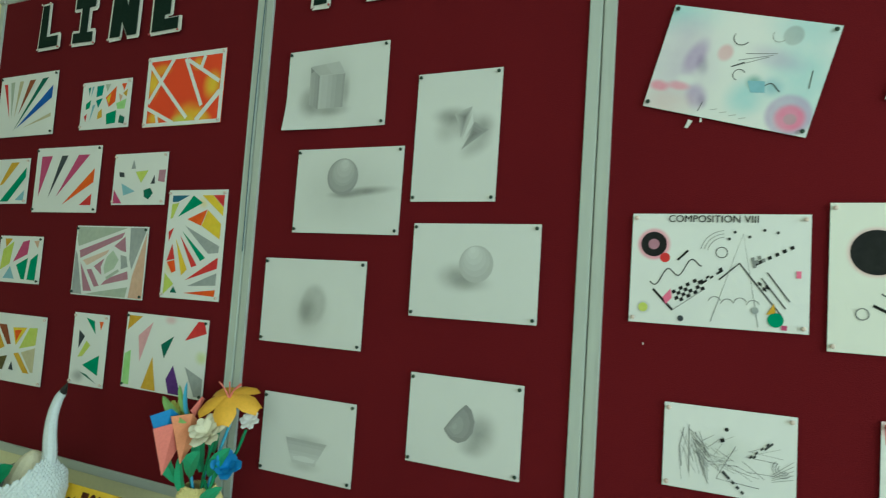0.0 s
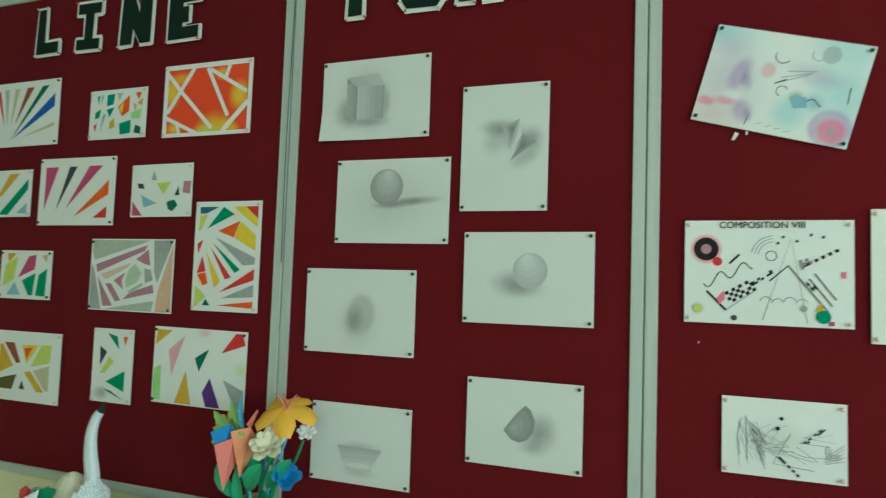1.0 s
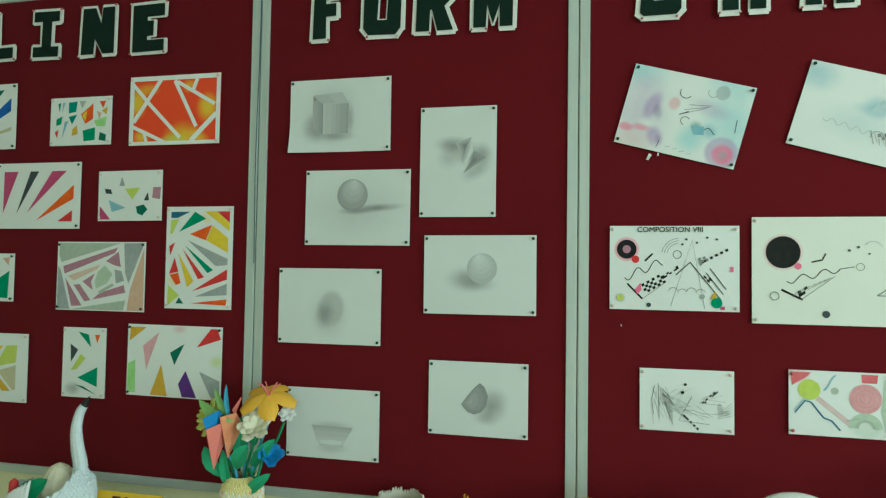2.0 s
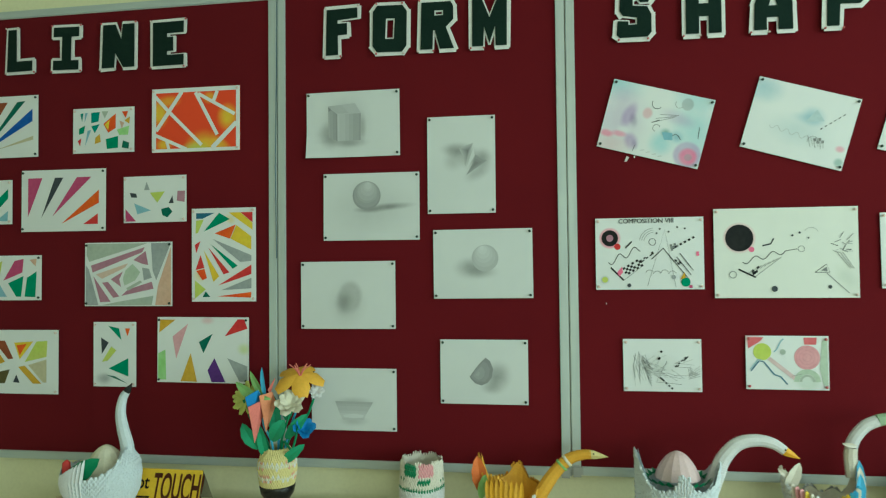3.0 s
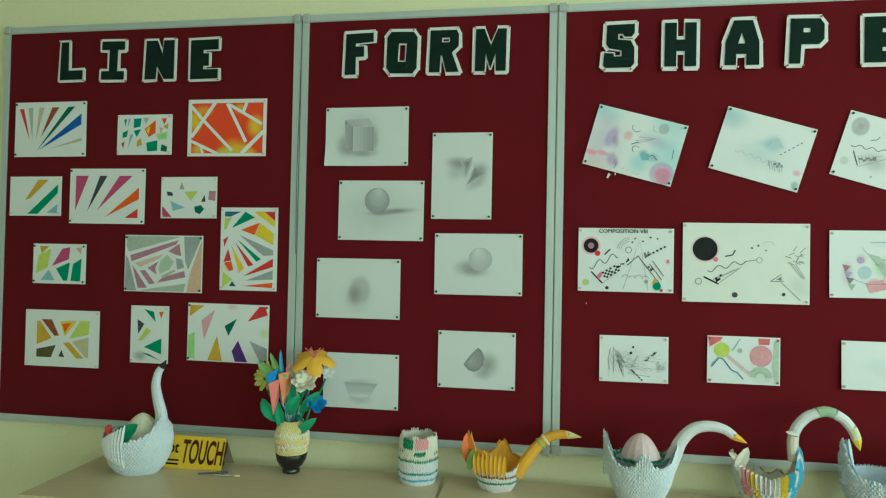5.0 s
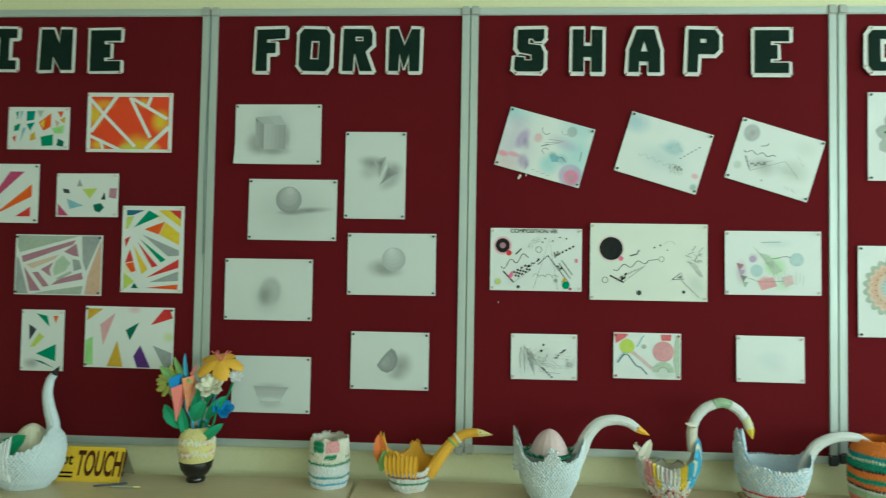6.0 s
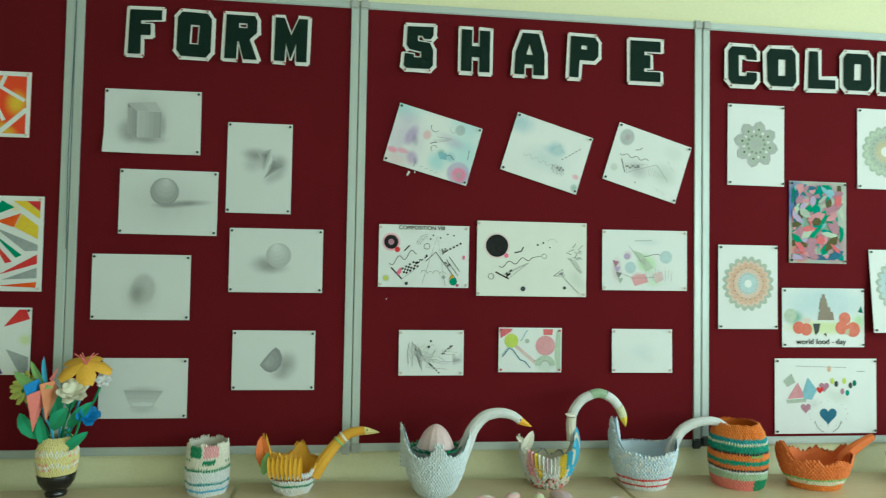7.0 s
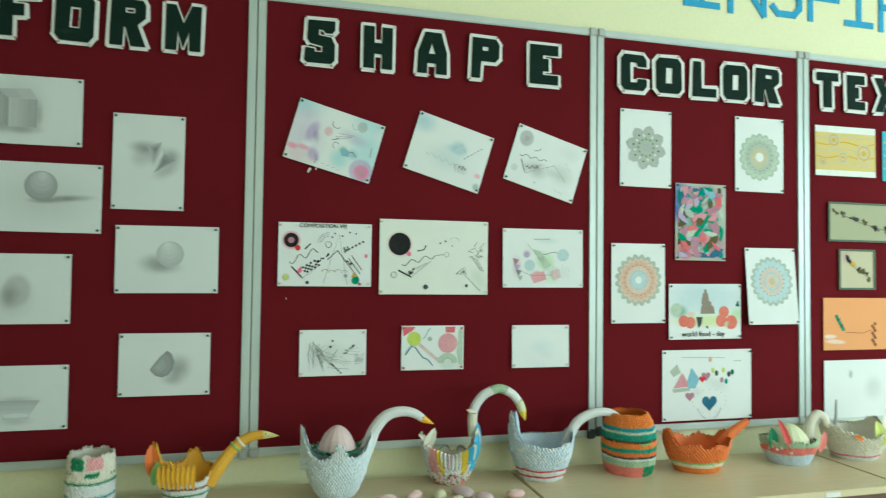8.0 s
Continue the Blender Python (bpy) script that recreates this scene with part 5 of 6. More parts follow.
def table(x0, x1, y_back, depth, turn=0.0, seam=0.004):
    w = x1 - x0 - seam
    root = thing("table", ((x0 + x1) / 2, y_back - depth / 2, 0.0), "long beech laminate classroom table against the wall", "table", "tables along the wall", (0, 0, turn))
    g = Geo()
    g.box(-w / 2, w / 2, -depth / 2, depth / 2, TABLE_Z - 0.022, TABLE_Z, bev=0.003)
    g.object("tabletop", LAMINATE, root)
    g = Geo()
    g.box(-w / 2 + 0.03, w / 2 - 0.03, -depth / 2 + 0.03, -depth / 2 + 0.048, TABLE_Z - 0.20, TABLE_Z - 0.0225)
    g.object("front_apron", EDGE, root, "dark brown apron board")
    for sx in (-1, 1):
        for sy in (-1, 1):
            g = Geo()
            cx, cy = sx * (w / 2 - 0.05), sy * (depth / 2 - 0.07)
            g.box(cx - 0.015, cx + 0.015, cy - 0.015, cy + 0.015, 0.0, TABLE_Z - 0.0225, bev=0.003)
            g.object("leg", STEEL, root, "grey steel leg")
    for k in (-0.22, 0.27):
        g = Geo()
        g.box(k * w - 0.028, k * w + 0.028, -depth / 2 - 0.0012, -depth / 2 - 0.0002, TABLE_Z - 0.018, TABLE_Z - 0.004)
        g.object("sticker", CARD, root, "white paper sticker")
    return root


table(-1.556, -0.337, -0.088, 0.40, 2.2)
table(-0.333, 0.869, -0.055, 0.425)
table(0.871, 2.073, -0.055, 0.425)
table(2.078, 3.28, -0.06, 0.425, -0.5)


# ---- folded-paper work on the tables ----
def gauss(a, centre, width):
    d = (a - centre + math.pi) % (2 * math.pi) - math.pi
    return math.exp(-(d / width) ** 2)


def at_profile(profile, z):
    for (z0, r0), (z1, r1) in zip(profile, profile[1:]):
        if z <= z1:
            t = (z - z0) / (z1 - z0)
            return r0 + (r1 - r0) * t
    return profile[-1][1]


def folded_vessel(root, profile, rim, bands, squash=0.9, rows=None, units=42, lean=None, seed=1, liner="white", stick=1.0):
    """A vessel of interlocked folded units in rings; profile: height and radius; rim: height by angle; bands: lower edge and paper, or a paper chooser."""
    top = max(rim(2 * math.pi * i / 48) for i in range(48))
    r = random.Random(seed)
    pitch = 0.0066
    units = round(units * 1.3)
    geos, order = {}, []
    z, j = 0.001, 0
    while z < top:
        for i in range(units):
            a = 2 * math.pi * (i + 0.5 * (j % 2)) / units
            if z > rim(a):
                continue
            rad = at_profile(profile, z)
            slope = (at_profile(profile, z + 0.006) - at_profile(profile, z - 0.006)) / 0.012
            c, s = math.cos(a), math.sin(a)
            dx = lean(a, z) if lean else 0.0
            p = Vector((rad * c + dx, rad * squash * s, max(z + r.uniform(-0.0009, 0.0009) + 0.0009 * math.sin(5 * a + 60 * z), 0.0)))
            n = Vector((c, s, -slope * 0.5)).normalized()
            t = Vector((-s, c, 0))
            up = n.cross(t) * -1
            if up.z < 0:
                up = -up
            wd = 2 * math.pi * rad / units * 0.56
            hh, out = pitch * r.uniform(1.35, 1.75), wd * 0.75 * stick * r.uniform(0.6, 1.4)
            key = None
            for z0, k in bands:
                if z >= z0:
                    key = k
            key = key(a, z, r) if callable(key) else key
            if key not in geos:
                geos[key] = Geo()
                order.append(key)
            v = [p - t * wd + n * 0.0005, p + t * wd + n * 0.0005, p + up * hh * 0.75 + n * out, p + up * hh - t * wd * 0.5, p + up * hh + t * wd * 0.5, p + n * out * 0.8 - up * 0.001]
            geos[key].add(v, [(0, 5, 2), (5, 1, 2), (0, 2, 3), (1, 4, 2), (3, 2, 4), (0, 1, 5)])
        z += pitch
        j += 1
    lin = Geo()
    n = 48
    for shell, flip in ((0.998, False), (0.93, True)):
        grid = []
        m = 12
        for q in range(m + 1):
            ring = []
            for i in range(n):
                a = 2 * math.pi * i / n
                zz = 0.0 + rim(a) * q / m
                rad = at_profile(profile, zz) * shell
                dx = lean(a, zz) if lean else 0.0
                ring.append((rad * math.cos(a) + dx, rad * squash * math.sin(a), zz + (0.0 if not flip else 0.002)))
            grid.append(ring)
        lin.rings(grid if not flip else [list(reversed(q)) for q in grid], cap=(True, False))
    lin.object("inner_wall", FOLD[liner], root)
    for key in order:
        tagged(geos[key].object("folded_band", FOLD[key], root, key.replace("_", " ") + " folded paper units"), kind="stuff")


def swan_neck(root, pts, r0, r1, paper, beak, beak_len=0.03, squash=0.8, steps=7, beak_dir=None):
    path = smooth_path(pts, steps)
    g = Geo()
    tube(g, path, lambda t: r0 + (r1 - r0) * t, 10, 0, squash, 0.042)
    neck = g.object("neck", FOLD[paper], root)
    if beak:
        d = Vector(beak_dir).normalized() if beak_dir else (path[-1] - path[-3]).normalized()
        g = Geo()
        b = [path[-1] + d * beak_len * k for k in (-0.12, 0.15, 0.6, 1.0)]
        rr = (r1 * 1.0, r1 * 0.98, r1 * 0.55, r1 * 0.06)
        tube(g, b, lambda t: at_profile([(0, rr[0]), (0.34, rr[1]), (0.67, rr[2]), (1.0, rr[3])], t), 6, 0, squash)
        g.object("beak", FOLD[beak], root, beak.replace("_", " ") + " paper beak")
    return neck


def ring_band(root, path_points, at, r, width, paper):
    """A paper ring slipped over a neck."""
    path = smooth_path(path_points, 8)
    c = path[at]
    d = (path[at + 1] - path[at - 1]).normalized()
    g = Geo()
    tube(g, [c - d * width, c - d * width * .5, c + d * width * .5, c + d * width], lambda t: r * (1.06 if .2 < t < .8 else .98), 12, 0, .82)
    g.object("paper_ring", FOLD[paper], root)


def eyes(root, place, r=0.0024, spread=0.010):
    """Two small dark beads on a head."""
    for side in (-1, 1):
        g = Geo()
        x, y, z = place
        g.rings([[(x + r * c * math.cos(a), y + side * spread + r * q, z + r * c * math.sin(a)) for a in (2 * math.pi * i / 8 for i in range(8))] for c, q in ((.3, -1), (.9, -.5), (1, 0), (.9, .5), (.3, 1))])
        g.object("eye", FOLD["black"], root)


def pleats(root, profile, squash, strips, out=0.004, width=0.0085):
    """Long folded strips that stand upright on a vessel; a strip: angle, foot, top, paper."""
    for a, z0, z1, key in strips:
        c, s = math.cos(a), math.sin(a)
        n, t = Vector((c, s * squash, 0)).normalized(), Vector((-s, c, 0))
        rings = []
        for k, (w, o) in enumerate(((.75, .6), (1, 1), (1, 1.15), (.8, 1.1), (.3, .5))):
            z = z0 + (z1 - z0) * (0, .12, .6, .93, 1)[k]
            rad = at_profile(profile, z)
            p = Vector((rad * c, rad * squash * s, z))
            rings.append([p + t * (width / 2 * w), p + n * (out * o) + t * (width * .22 * w), p + n * (out * o * 1.5), p + n * (out * o) - t * (width * .22 * w), p - t * (width / 2 * w), p - n * .002])
        g = Geo()
        g.rings(rings)
        g.object("folded_strip", FOLD[key], root)


def tail_spike(root, base, tip, r, paper):
    """A stiff hollow tail of stacked folds."""
    g = Geo()
    a, b = Vector(base), Vector(tip)
    tube(g, [a + (b - a) * (k / 9) for k in range(10)], lambda t: r * (1 - t) ** 0.7 + 0.0012, 7, 0, 1.0, 0.06)
    g.object("tail", FOLD[paper], root)


def dome(root, name, cx, cy, z0, r, h, paper, label, ribs=14, squash=0.9):
    """A pleated paper dome."""
    rings = []
    for q in range(8):
        t = q / 7
        rad = r * (math.cos(t * math.pi / 2) ** 1.15 * .45 + (1 - t) * .55) if t < 1 else r * 0.06
        rings.append([(cx + rad * (1 + 0.035 * (i % 2)) * math.cos(2 * math.pi * i / (2 * ribs)), cy + rad * squash * (1 + 0.035 * (i % 2)) * math.sin(2 * math.pi * i / (2 * ribs)), z0 + h * math.sin(t * math.pi / 2)) for i in range(2 * ribs)])
    g = Geo()
    g.rings(rings)
    return g.object(name, FOLD[paper], root, label)


def leaf(root, name, base, tip, width, paper, label="", bow=0.01, normal=(0, -1, 0)):
    """A creased paper leaf with a pointed tip."""
    a, b = Vector(base), Vector(tip)
    d = (b - a)
    side = d.cross(Vector(normal)).normalized()
    nn = Vector(normal).normalized()
    g = Geo()
    mid, lft, rgt = [], [], []
    m = 8
    for i in range(m + 1):
        t = i / m
        c = a + d * t + nn * bow * math.sin(math.pi * t)
        wv = width * (math.sin(math.pi * min(t * 0.9 + 0.06, 1)) ** 0.8) * (1 + 0.08 * (i % 2))
        if i == m:
            wv = width * 0.02
        mid.append(c)
        lft.append(c + side * wv + nn * 0.25 * wv)
        rgt.append(c - side * wv + nn * 0.25 * wv)
    for off in (0.0, -0.0008):
        v = [p + nn * off for p in lft + mid + rgt]
        f = []
        for i in range(m):
            f += [(i, i + 1, m + 2 + i, m + 1 + i), (m + 1 + i, m + 2 + i, 2 * m + 3 + i, 2 * m + 2 + i)]
        g.add(v, f if off == 0 else [tuple(reversed(q)) for q in f])
    return g.object(name, FOLD[paper], root, label)


def bloom(root, name, centre, r, paper, petals, layers, label, cup=0.5, face=(0, -1, 0.35), spin=0.0):
    """A paper flower of curled petals in layers."""
    c = Vector(centre)
    n = Vector(face).normalized()
    t = n.cross(Vector((0, 0, 1))).normalized()
    b = t.cross(n)
    g = Geo()
    for layer in range(layers):
        rr = r * (1 - 0.2 * layer)
        for k in range(petals):
            a0 = 2 * math.pi * (k + 0.5 * (layer % 2)) / petals + spin
            verts = []
            for i in range(5):
                q = i / 4
                for jj in range(5):
                    s = (jj - 2) / 2
                    wdt = math.sin(math.pi * (0.18 + 0.72 * q)) * 0.95 * math.pi / petals * 1.25
                    a = a0 + s * wdt * (0.45 + 0.55 * (1 - q * 0.3))
                    rad = rr * q
                    lift = rr * (cup * q ** 1.5 - 0.35 * max(0, q - 0.7)) * (1 + 0.35 * layer) + 0.12 * rr * layer - 0.10 * rr * s * s * q
                    verts.append(c + (t * math.cos(a) + b * math.sin(a)) * rad + n * lift)
            faces = [(i * 5 + j, i * 5 + j + 1, i * 5 + j + 6, i * 5 + j + 5) for i in range(4) for j in range(4)]
            g.add(verts, faces)
            g.add([v - n * 0.0007 for v in verts], [tuple(reversed(f)) for f in faces])
    return g.object(name, FOLD[paper], root, label, smooth=True)


Z = TABLE_Z + 0.0005
BIRDS = "folded paper birds and pots on the tables"

# white swan with a tall upright neck
root = thing("paper_swan", (-1.342, -0.235, Z), "large white folded paper swan basket with black beak", "paper swan", BIRDS)
PI = math.pi
folded_vessel(root, [(0, .070), (.02, .088), (.06, .106), (.10, .113), (.14, .108), (.18, .085), (.22, .05)], lambda a: .108 + .072 * gauss(a, 0.0, .85) + .022 * gauss(a, PI, .6) - .006 * gauss(a, 4.2, .4), [(0, "cool_white")], .78, seed=2, units=46, stick=.6, liner="cool_white")
swan_neck(root, [(.07, 0, .13), (.075, .01, .178), (.054, .02, .232), (.037, .033, .275), (.037, .043, .314), (.047, .047, .334)], .0225, .0108, "cool_white", "black", .034, beak_dir=(.55, -.1, .75))
pleats(root, [(0, .070), (.02, .088), (.06, .106), (.10, .113), (.14, .108), (.18, .085), (.22, .05)], .78, [(3.92 + .1 * k, .062 - .004 * k, .118 + .006 * k, "white") for k in range(9)], .0045, .0095)
dome(root, "egg", .0, .02, .095, .066, .09, "cream", "pleated cream paper dome inside")
leaf(root, "leaf", (-.06, -.07, .095), (.03, -.05, .165), .026, "green", "green paper leaf", .004)
g = Geo()
tube(g, [Vector((-.07, -.05, .1)), Vector((-.073, -.05, .13)), Vector((-.073, -.05, .15)), Vector((-.071, -.05, .158))], lambda t: .0115 * (1 - .75 * t ** 6), 10)
g.object("bud", FOLD["red"], root, "red rolled paper bud", smooth=True)

# tent card
root = thing("table_sign", (-1.245, -0.150, Z), "yellow tent card with brown hand lettering asking not to touch", "sign")
YELLOW_CARD = surface("yellow_card", (0.80, 0.52, 0.03), (0.74, 0.46, 0.03), rough=.6, coarse=8.0, amount=.4)
SIGN_INK = surface("brown_marker", (0.15, 0.04, 0.015), rough=.6)
SIGN_BLACK = surface("black_marker", (0.012, 0.012, 0.012), rough=.6)
g = Geo()
hw, hh, dd = .172, .1, .036
g.add([(-hw, -dd, 0), (hw, -dd, 0), (hw, 0, hh), (-hw, 0, hh)], [(0, 1, 2, 3)])
g.add([(-hw, -dd + .0015, 0), (hw, -dd + .0015, 0), (hw, .001, hh - .003), (-hw, .001, hh - .003)], [(3, 2, 1, 0)])
g.object("front_panel", YELLOW_CARD, root)
# back of the yellow card; the shade inside the tent is in its dull colour
g = Geo()
back = dd + .022
g.add([(-hw, back, 0), (hw, back, 0), (hw, .0005, hh), (-hw, .0005, hh)], [(1, 0, 3, 2)])
g.add([(-hw, back - .0015, 0), (hw, back - .0015, 0), (hw, 0, hh - .003), (-hw, 0, hh - .003)], [(0, 1, 2, 3)])
g.object("back_panel", FOLD["shaded_yellow"], root, "back panel with its shade painted in")
slope = Vector((0, dd, hh)).normalized()


def on_card(g, x, h, k=1.0):
    off = Vector((0, -slope.z, slope.y)) * .0012
    g.v = [tuple(Vector((vx * k + x, -dd, 0)) + slope * (vz + h) + off) for vx, vy, vz in g.v]
    return g


on_card(lettering("TOUCH!", .105, bold=.0022), .103, .052, .40).object("lettering", SIGN_INK, root, "tall brown lettering")
on_card(lettering("not", .052, bold=.0008), -.022, .066, .85).object("lettering", SIGN_BLACK, root, "black lettering")
for hz in (.014, .026):
    g = Geo()
    g.box(-.06, .016, -.0002, 0, -.0028, .0028)
    on_card(g, 0, hz).object("underline", SIGN_BLACK, root)

# pens
for (a, b, key, rad) in (((-1.128, -.232), (-1.04, -.196), "slate", .0028), ((-1.075, -.232), (-.985, -.226), "clear", .0028)):
    root = thing("pen", ((a[0] + b[0]) / 2, (a[1] + b[1]) / 2, Z + .004), "slim ballpoint pen lying on the table", "pen", "pens on the table")
    d = Vector((b[0] - a[0], b[1] - a[1], 0)) / 2
    barrel = FOLD["slate"] if key == "slate" else surface("clear_pen_barrel", (.42, .42, .34), rough=.3)
    g = Geo()
    tube(g, [d * k for k in (-1, -.95, .55, .6)], lambda t: rad, 8)
    g.object("barrel", barrel, root, smooth=True)
    g = Geo()
    tube(g, [d * k for k in (.6, .62, .95, 1.0)], lambda t: rad * 1.15 * (1 - .4 * t ** 4), 8)
    g.object("cap", FOLD["slate"] if key == "slate" else FOLD["straw"], root, smooth=True)

# flower vase
root = thing("flower_vase", (-.848, -.135, Z), "cream folded paper vase on a black pot with paper flowers", "vase")
g = Geo()
n = 32
prof = ((0, .001), (0, .028), (.009, .030), (.014, .025), (.024, .037), (.042, .048), (.062, .0525), (.066, .0505), (.064, .044), (.03, .03), (.03, .001))
g.rings([[(r * math.cos(2 * PI * i / n), r * math.sin(2 * PI * i / n), z) for i in range(n)] for z, r in prof], cap=(False, False))
GLAZE = surface("black_glazed_pot", (.012, .011, .011), rough=.22, coarse=10.0, amount=.3, relief=.03, spec=.6)
g.object("pot", GLAZE, root, "black glazed pot", smooth=True)
thread = lambda a, z, r: "peach" if math.sin(3 * a + 40 * z) > .3 and r.random() < .6 else ("white" if r.random() < .4 else "straw")
vase = new("paper_vase")
vase.parent = root
vase.matrix_local = Matrix.Translation((0, 0, .063))
folded_vessel(vase, [(0, .048), (.03, .054), (.06, .0545), (.085, .047), (.11, .031)], lambda a: .106, [(0, "straw"), (.015, thread), (.023, "cream"), (.032, thread), (.040, "straw"), (.048, thread), (.056, "cream"), (.064, thread), (.072, "straw")], 1.0, units=36, liner="straw", seed=7)
stems = ((.095, .0, .175 + .2, -.01), (.055, -.02, .32, 0), (.075, -.03, .235, .0), (-.03, -.04, .30, 0), (-.10, -.01, .31, 0), (.105, .02, .31, 0), (.0, .02, .30, 0))
for k, (sx, sy, sz, q) in enumerate(stems):
    g = Geo()
    tube(g, smooth_path([(sx * .12, sy * .1, .09), (sx * .3, sy * .5, .19), (sx * .75, sy, sz - .06), (sx, sy, sz)], 5), lambda t: .0036, 6)
    g.object("stem", FOLD["sky" if k in (0, 3, 6) else "green"], root, smooth=True)
bloom(root, "lily", (.068, -.005, .39), .074, "gold", 5, 1, "large golden paper lily with curled petals", -.3, (0.1, -.45, .85), .7)
for k in range(5):
    g = Geo()
    a = 1.1 * k
    tube(g, smooth_path([(.075, -.01, .38), (.075 + .012 * math.cos(a), -.012 + .01 * math.sin(a), .4), (.075 + .032 * math.cos(a), -.01 + .02 * math.sin(a), .415)], 4), lambda t: .0018, 5)
    g.object("stamen", FOLD["coral"], root)
bloom(root, "rose", (.062, -.052, .306), .044, "cream", 5, 3, "cream ruffled paper rose", .45, (0.1, -.7, .7))
bloom(root, "blue_rose", (.08, -.004, .227), .034, "blue", 4, 3, "blue paper rose", .75, (0.5, -.7, .5))
bloom(root, "small_flower", (.114, .02, .332), .024, "white", 6, 2, "small white paper flower", .3, (0.2, -.8, .6))
bloom(root, "yellow_flower", (-.092, .0, .312), .05, "lime", 9, 2, "yellow-green paper flower", .35, (-.3, -.9, .3))
for (cx, cy), half, (zl, zt, zr, zb), key in (
    ((-.028, -.078), .042, (.312, .322, .288, .205), "coral"),
    ((-.034, -.084), .042, (.34, .354, .326, .262), "blue"),
    ((-.008, -.046), .045, (.338, .342, .3, .228), "apricot"),
    ((-.01, -.02), .018, (.345, .378, .368, .33), "coral"),
):
    # the folded cone faces along the table, so that from straight ahead it is seen nearly edge on
    c, along, bulge = Vector((cx, cy, 0)), Vector((.15, .99, 0)), Vector((.99, -.15, 0)) * .014
    q = [c - along * half + Vector((0, 0, zl)), c + bulge + Vector((0, 0, zt)), c + along * half + Vector((0, 0, zr)), c - along * half * .25 + Vector((0, 0, zb))]
    g = Geo()
    g.add(q, [(0, 1, 3), (1, 2, 3)])
    g.add([v - bulge * .07 for v in q], [(3, 1, 0), (3, 2, 1)])
    g.object("cone_petal", FOLD[key], root, key + " folded cone petal")
for base, tip, wd, key in (((-.03, -.02, .30), (-.115, -.03, .365), .018, "light_green"), ((-.03, -.01, .31), (-.075, -.02, .395), .012, "light_green"), ((-.02, -.03, .31), (-.03, -.04, .41), .008, "sky"), ((-.05, -.02, .17), (-.095, -.03, .245), .024, "leaf_green"), ((.0, -.04, .2), (.045, -.055, .265), .026, "leaf_green"), ((.02, -.02, .13), (.095, -.03, .19), .018, "leaf_green"), ((.03, -.01, .2), (.1, -.02, .275), .02, "leaf_green"), ((-.02, -.02, .13), (-.04, -.03, .24), .018, "leaf_green"), ((.0, .0, .2), (-.01, .0, .32), .026, "leaf_green"), ((.03, .0, .25), (.045, .0, .34), .024, "leaf_green"), ((-.03, -.06, .335), (.012, -.07, .325), .007, "light_green")):
    leaf(root, "leaf", base, tip, wd * .8, key, "", .008)

# banded cup
root = thing("paper_pot", (-.419, -.128, Z), "round white folded paper pot with green and blue bands", "paper pot", BIRDS)
patch = lambda a, z, r: "green" if gauss(a, 4.3, .36) > .4 else ("pink" if gauss(a, 5.1, .36) > .4 else "ivory")
chips = lambda a, z, r: "green" if gauss(a, 5.0, .35) > .5 or r.random() < .08 else "ivory"
folded_vessel(root, [(0, .054), (.02, .060), (.07, .062), (.12, .059), (.165, .055)], lambda a: .146 + .003 * math.sin(7 * a), [(0, "white"), (.009, "sky"), (.019, "white"), (.03, "teal"), (.039, "white"), (.068, "green"), (.078, "ivory"), (.088, chips), (.1, "ivory"), (.112, patch), (.142, "ivory")], 1.0, units=40, seed=9, liner="ivory")

# orange duck bowl
root = thing("paper_duck", (-.163, -.14, Z), "orange and white folded paper duck bowl with curved neck", "paper duck", BIRDS)
folded_vessel(root, [(0, .047), (.015, .057), (.04, .065), (.08, .074), (.14, .086), (.2, .094)], lambda a: .088 + .085 * gauss(a, PI, .32) + .045 * gauss(a, 4.2, .45) + .04 * gauss(a, 1.4, .3) - .028 * gauss(a, 5.4, .4), [(0, "white"), (.026, "green"), (.034, "white"), (.042, "brown"), (.049, "white"), (.062, lambda a, z, r: "white" if gauss(a, 5.45, .3) > .3 else "gold")], .95, units=38, seed=3, liner="gold")
swan_neck(root, [(.062, -.02, .05), (.088, -.015, .09), (.118, -.005, .13), (.155, 0, .165), (.19, 0, .178), (.215, 0, .180)], .021, .0125, "gold", "straw", .046, beak_dir=(1, 0, -.12))
NECK = [(.062, -.02, .05), (.088, -.015, .09), (.118, -.005, .13), (.155, 0, .165), (.19, 0, .178), (.215, 0, .180)]
ring_band(root, NECK, 20, .0185, .0035, "light_green")
ring_band(root, NECK, 23, .0178, .004, "cream")
eyes(root, (.222, 0, .184), .002)
for k in range(8):
    leaf(root, "feather", (-.06 + .0125 * k, -.062 - .0035 * k + .0008 * max(0, k - 4) ** 2, .055), (-.064 + .0135 * k, -.078 - .0028 * k + .0008 * max(0, k - 4) ** 2, .132 - .0015 * abs(k - 4)), .0062, "amber" if k % 2 else "gold", "", .0)
leaf(root, "feather", (-.082, -.02, .07), (-.094, -.02, .172), .02, "deep_orange", "", .003)
leaf(root, "feather", (-.084, -.032, .06), (-.07, -.04, .128), .013, "light_green", "", .003)

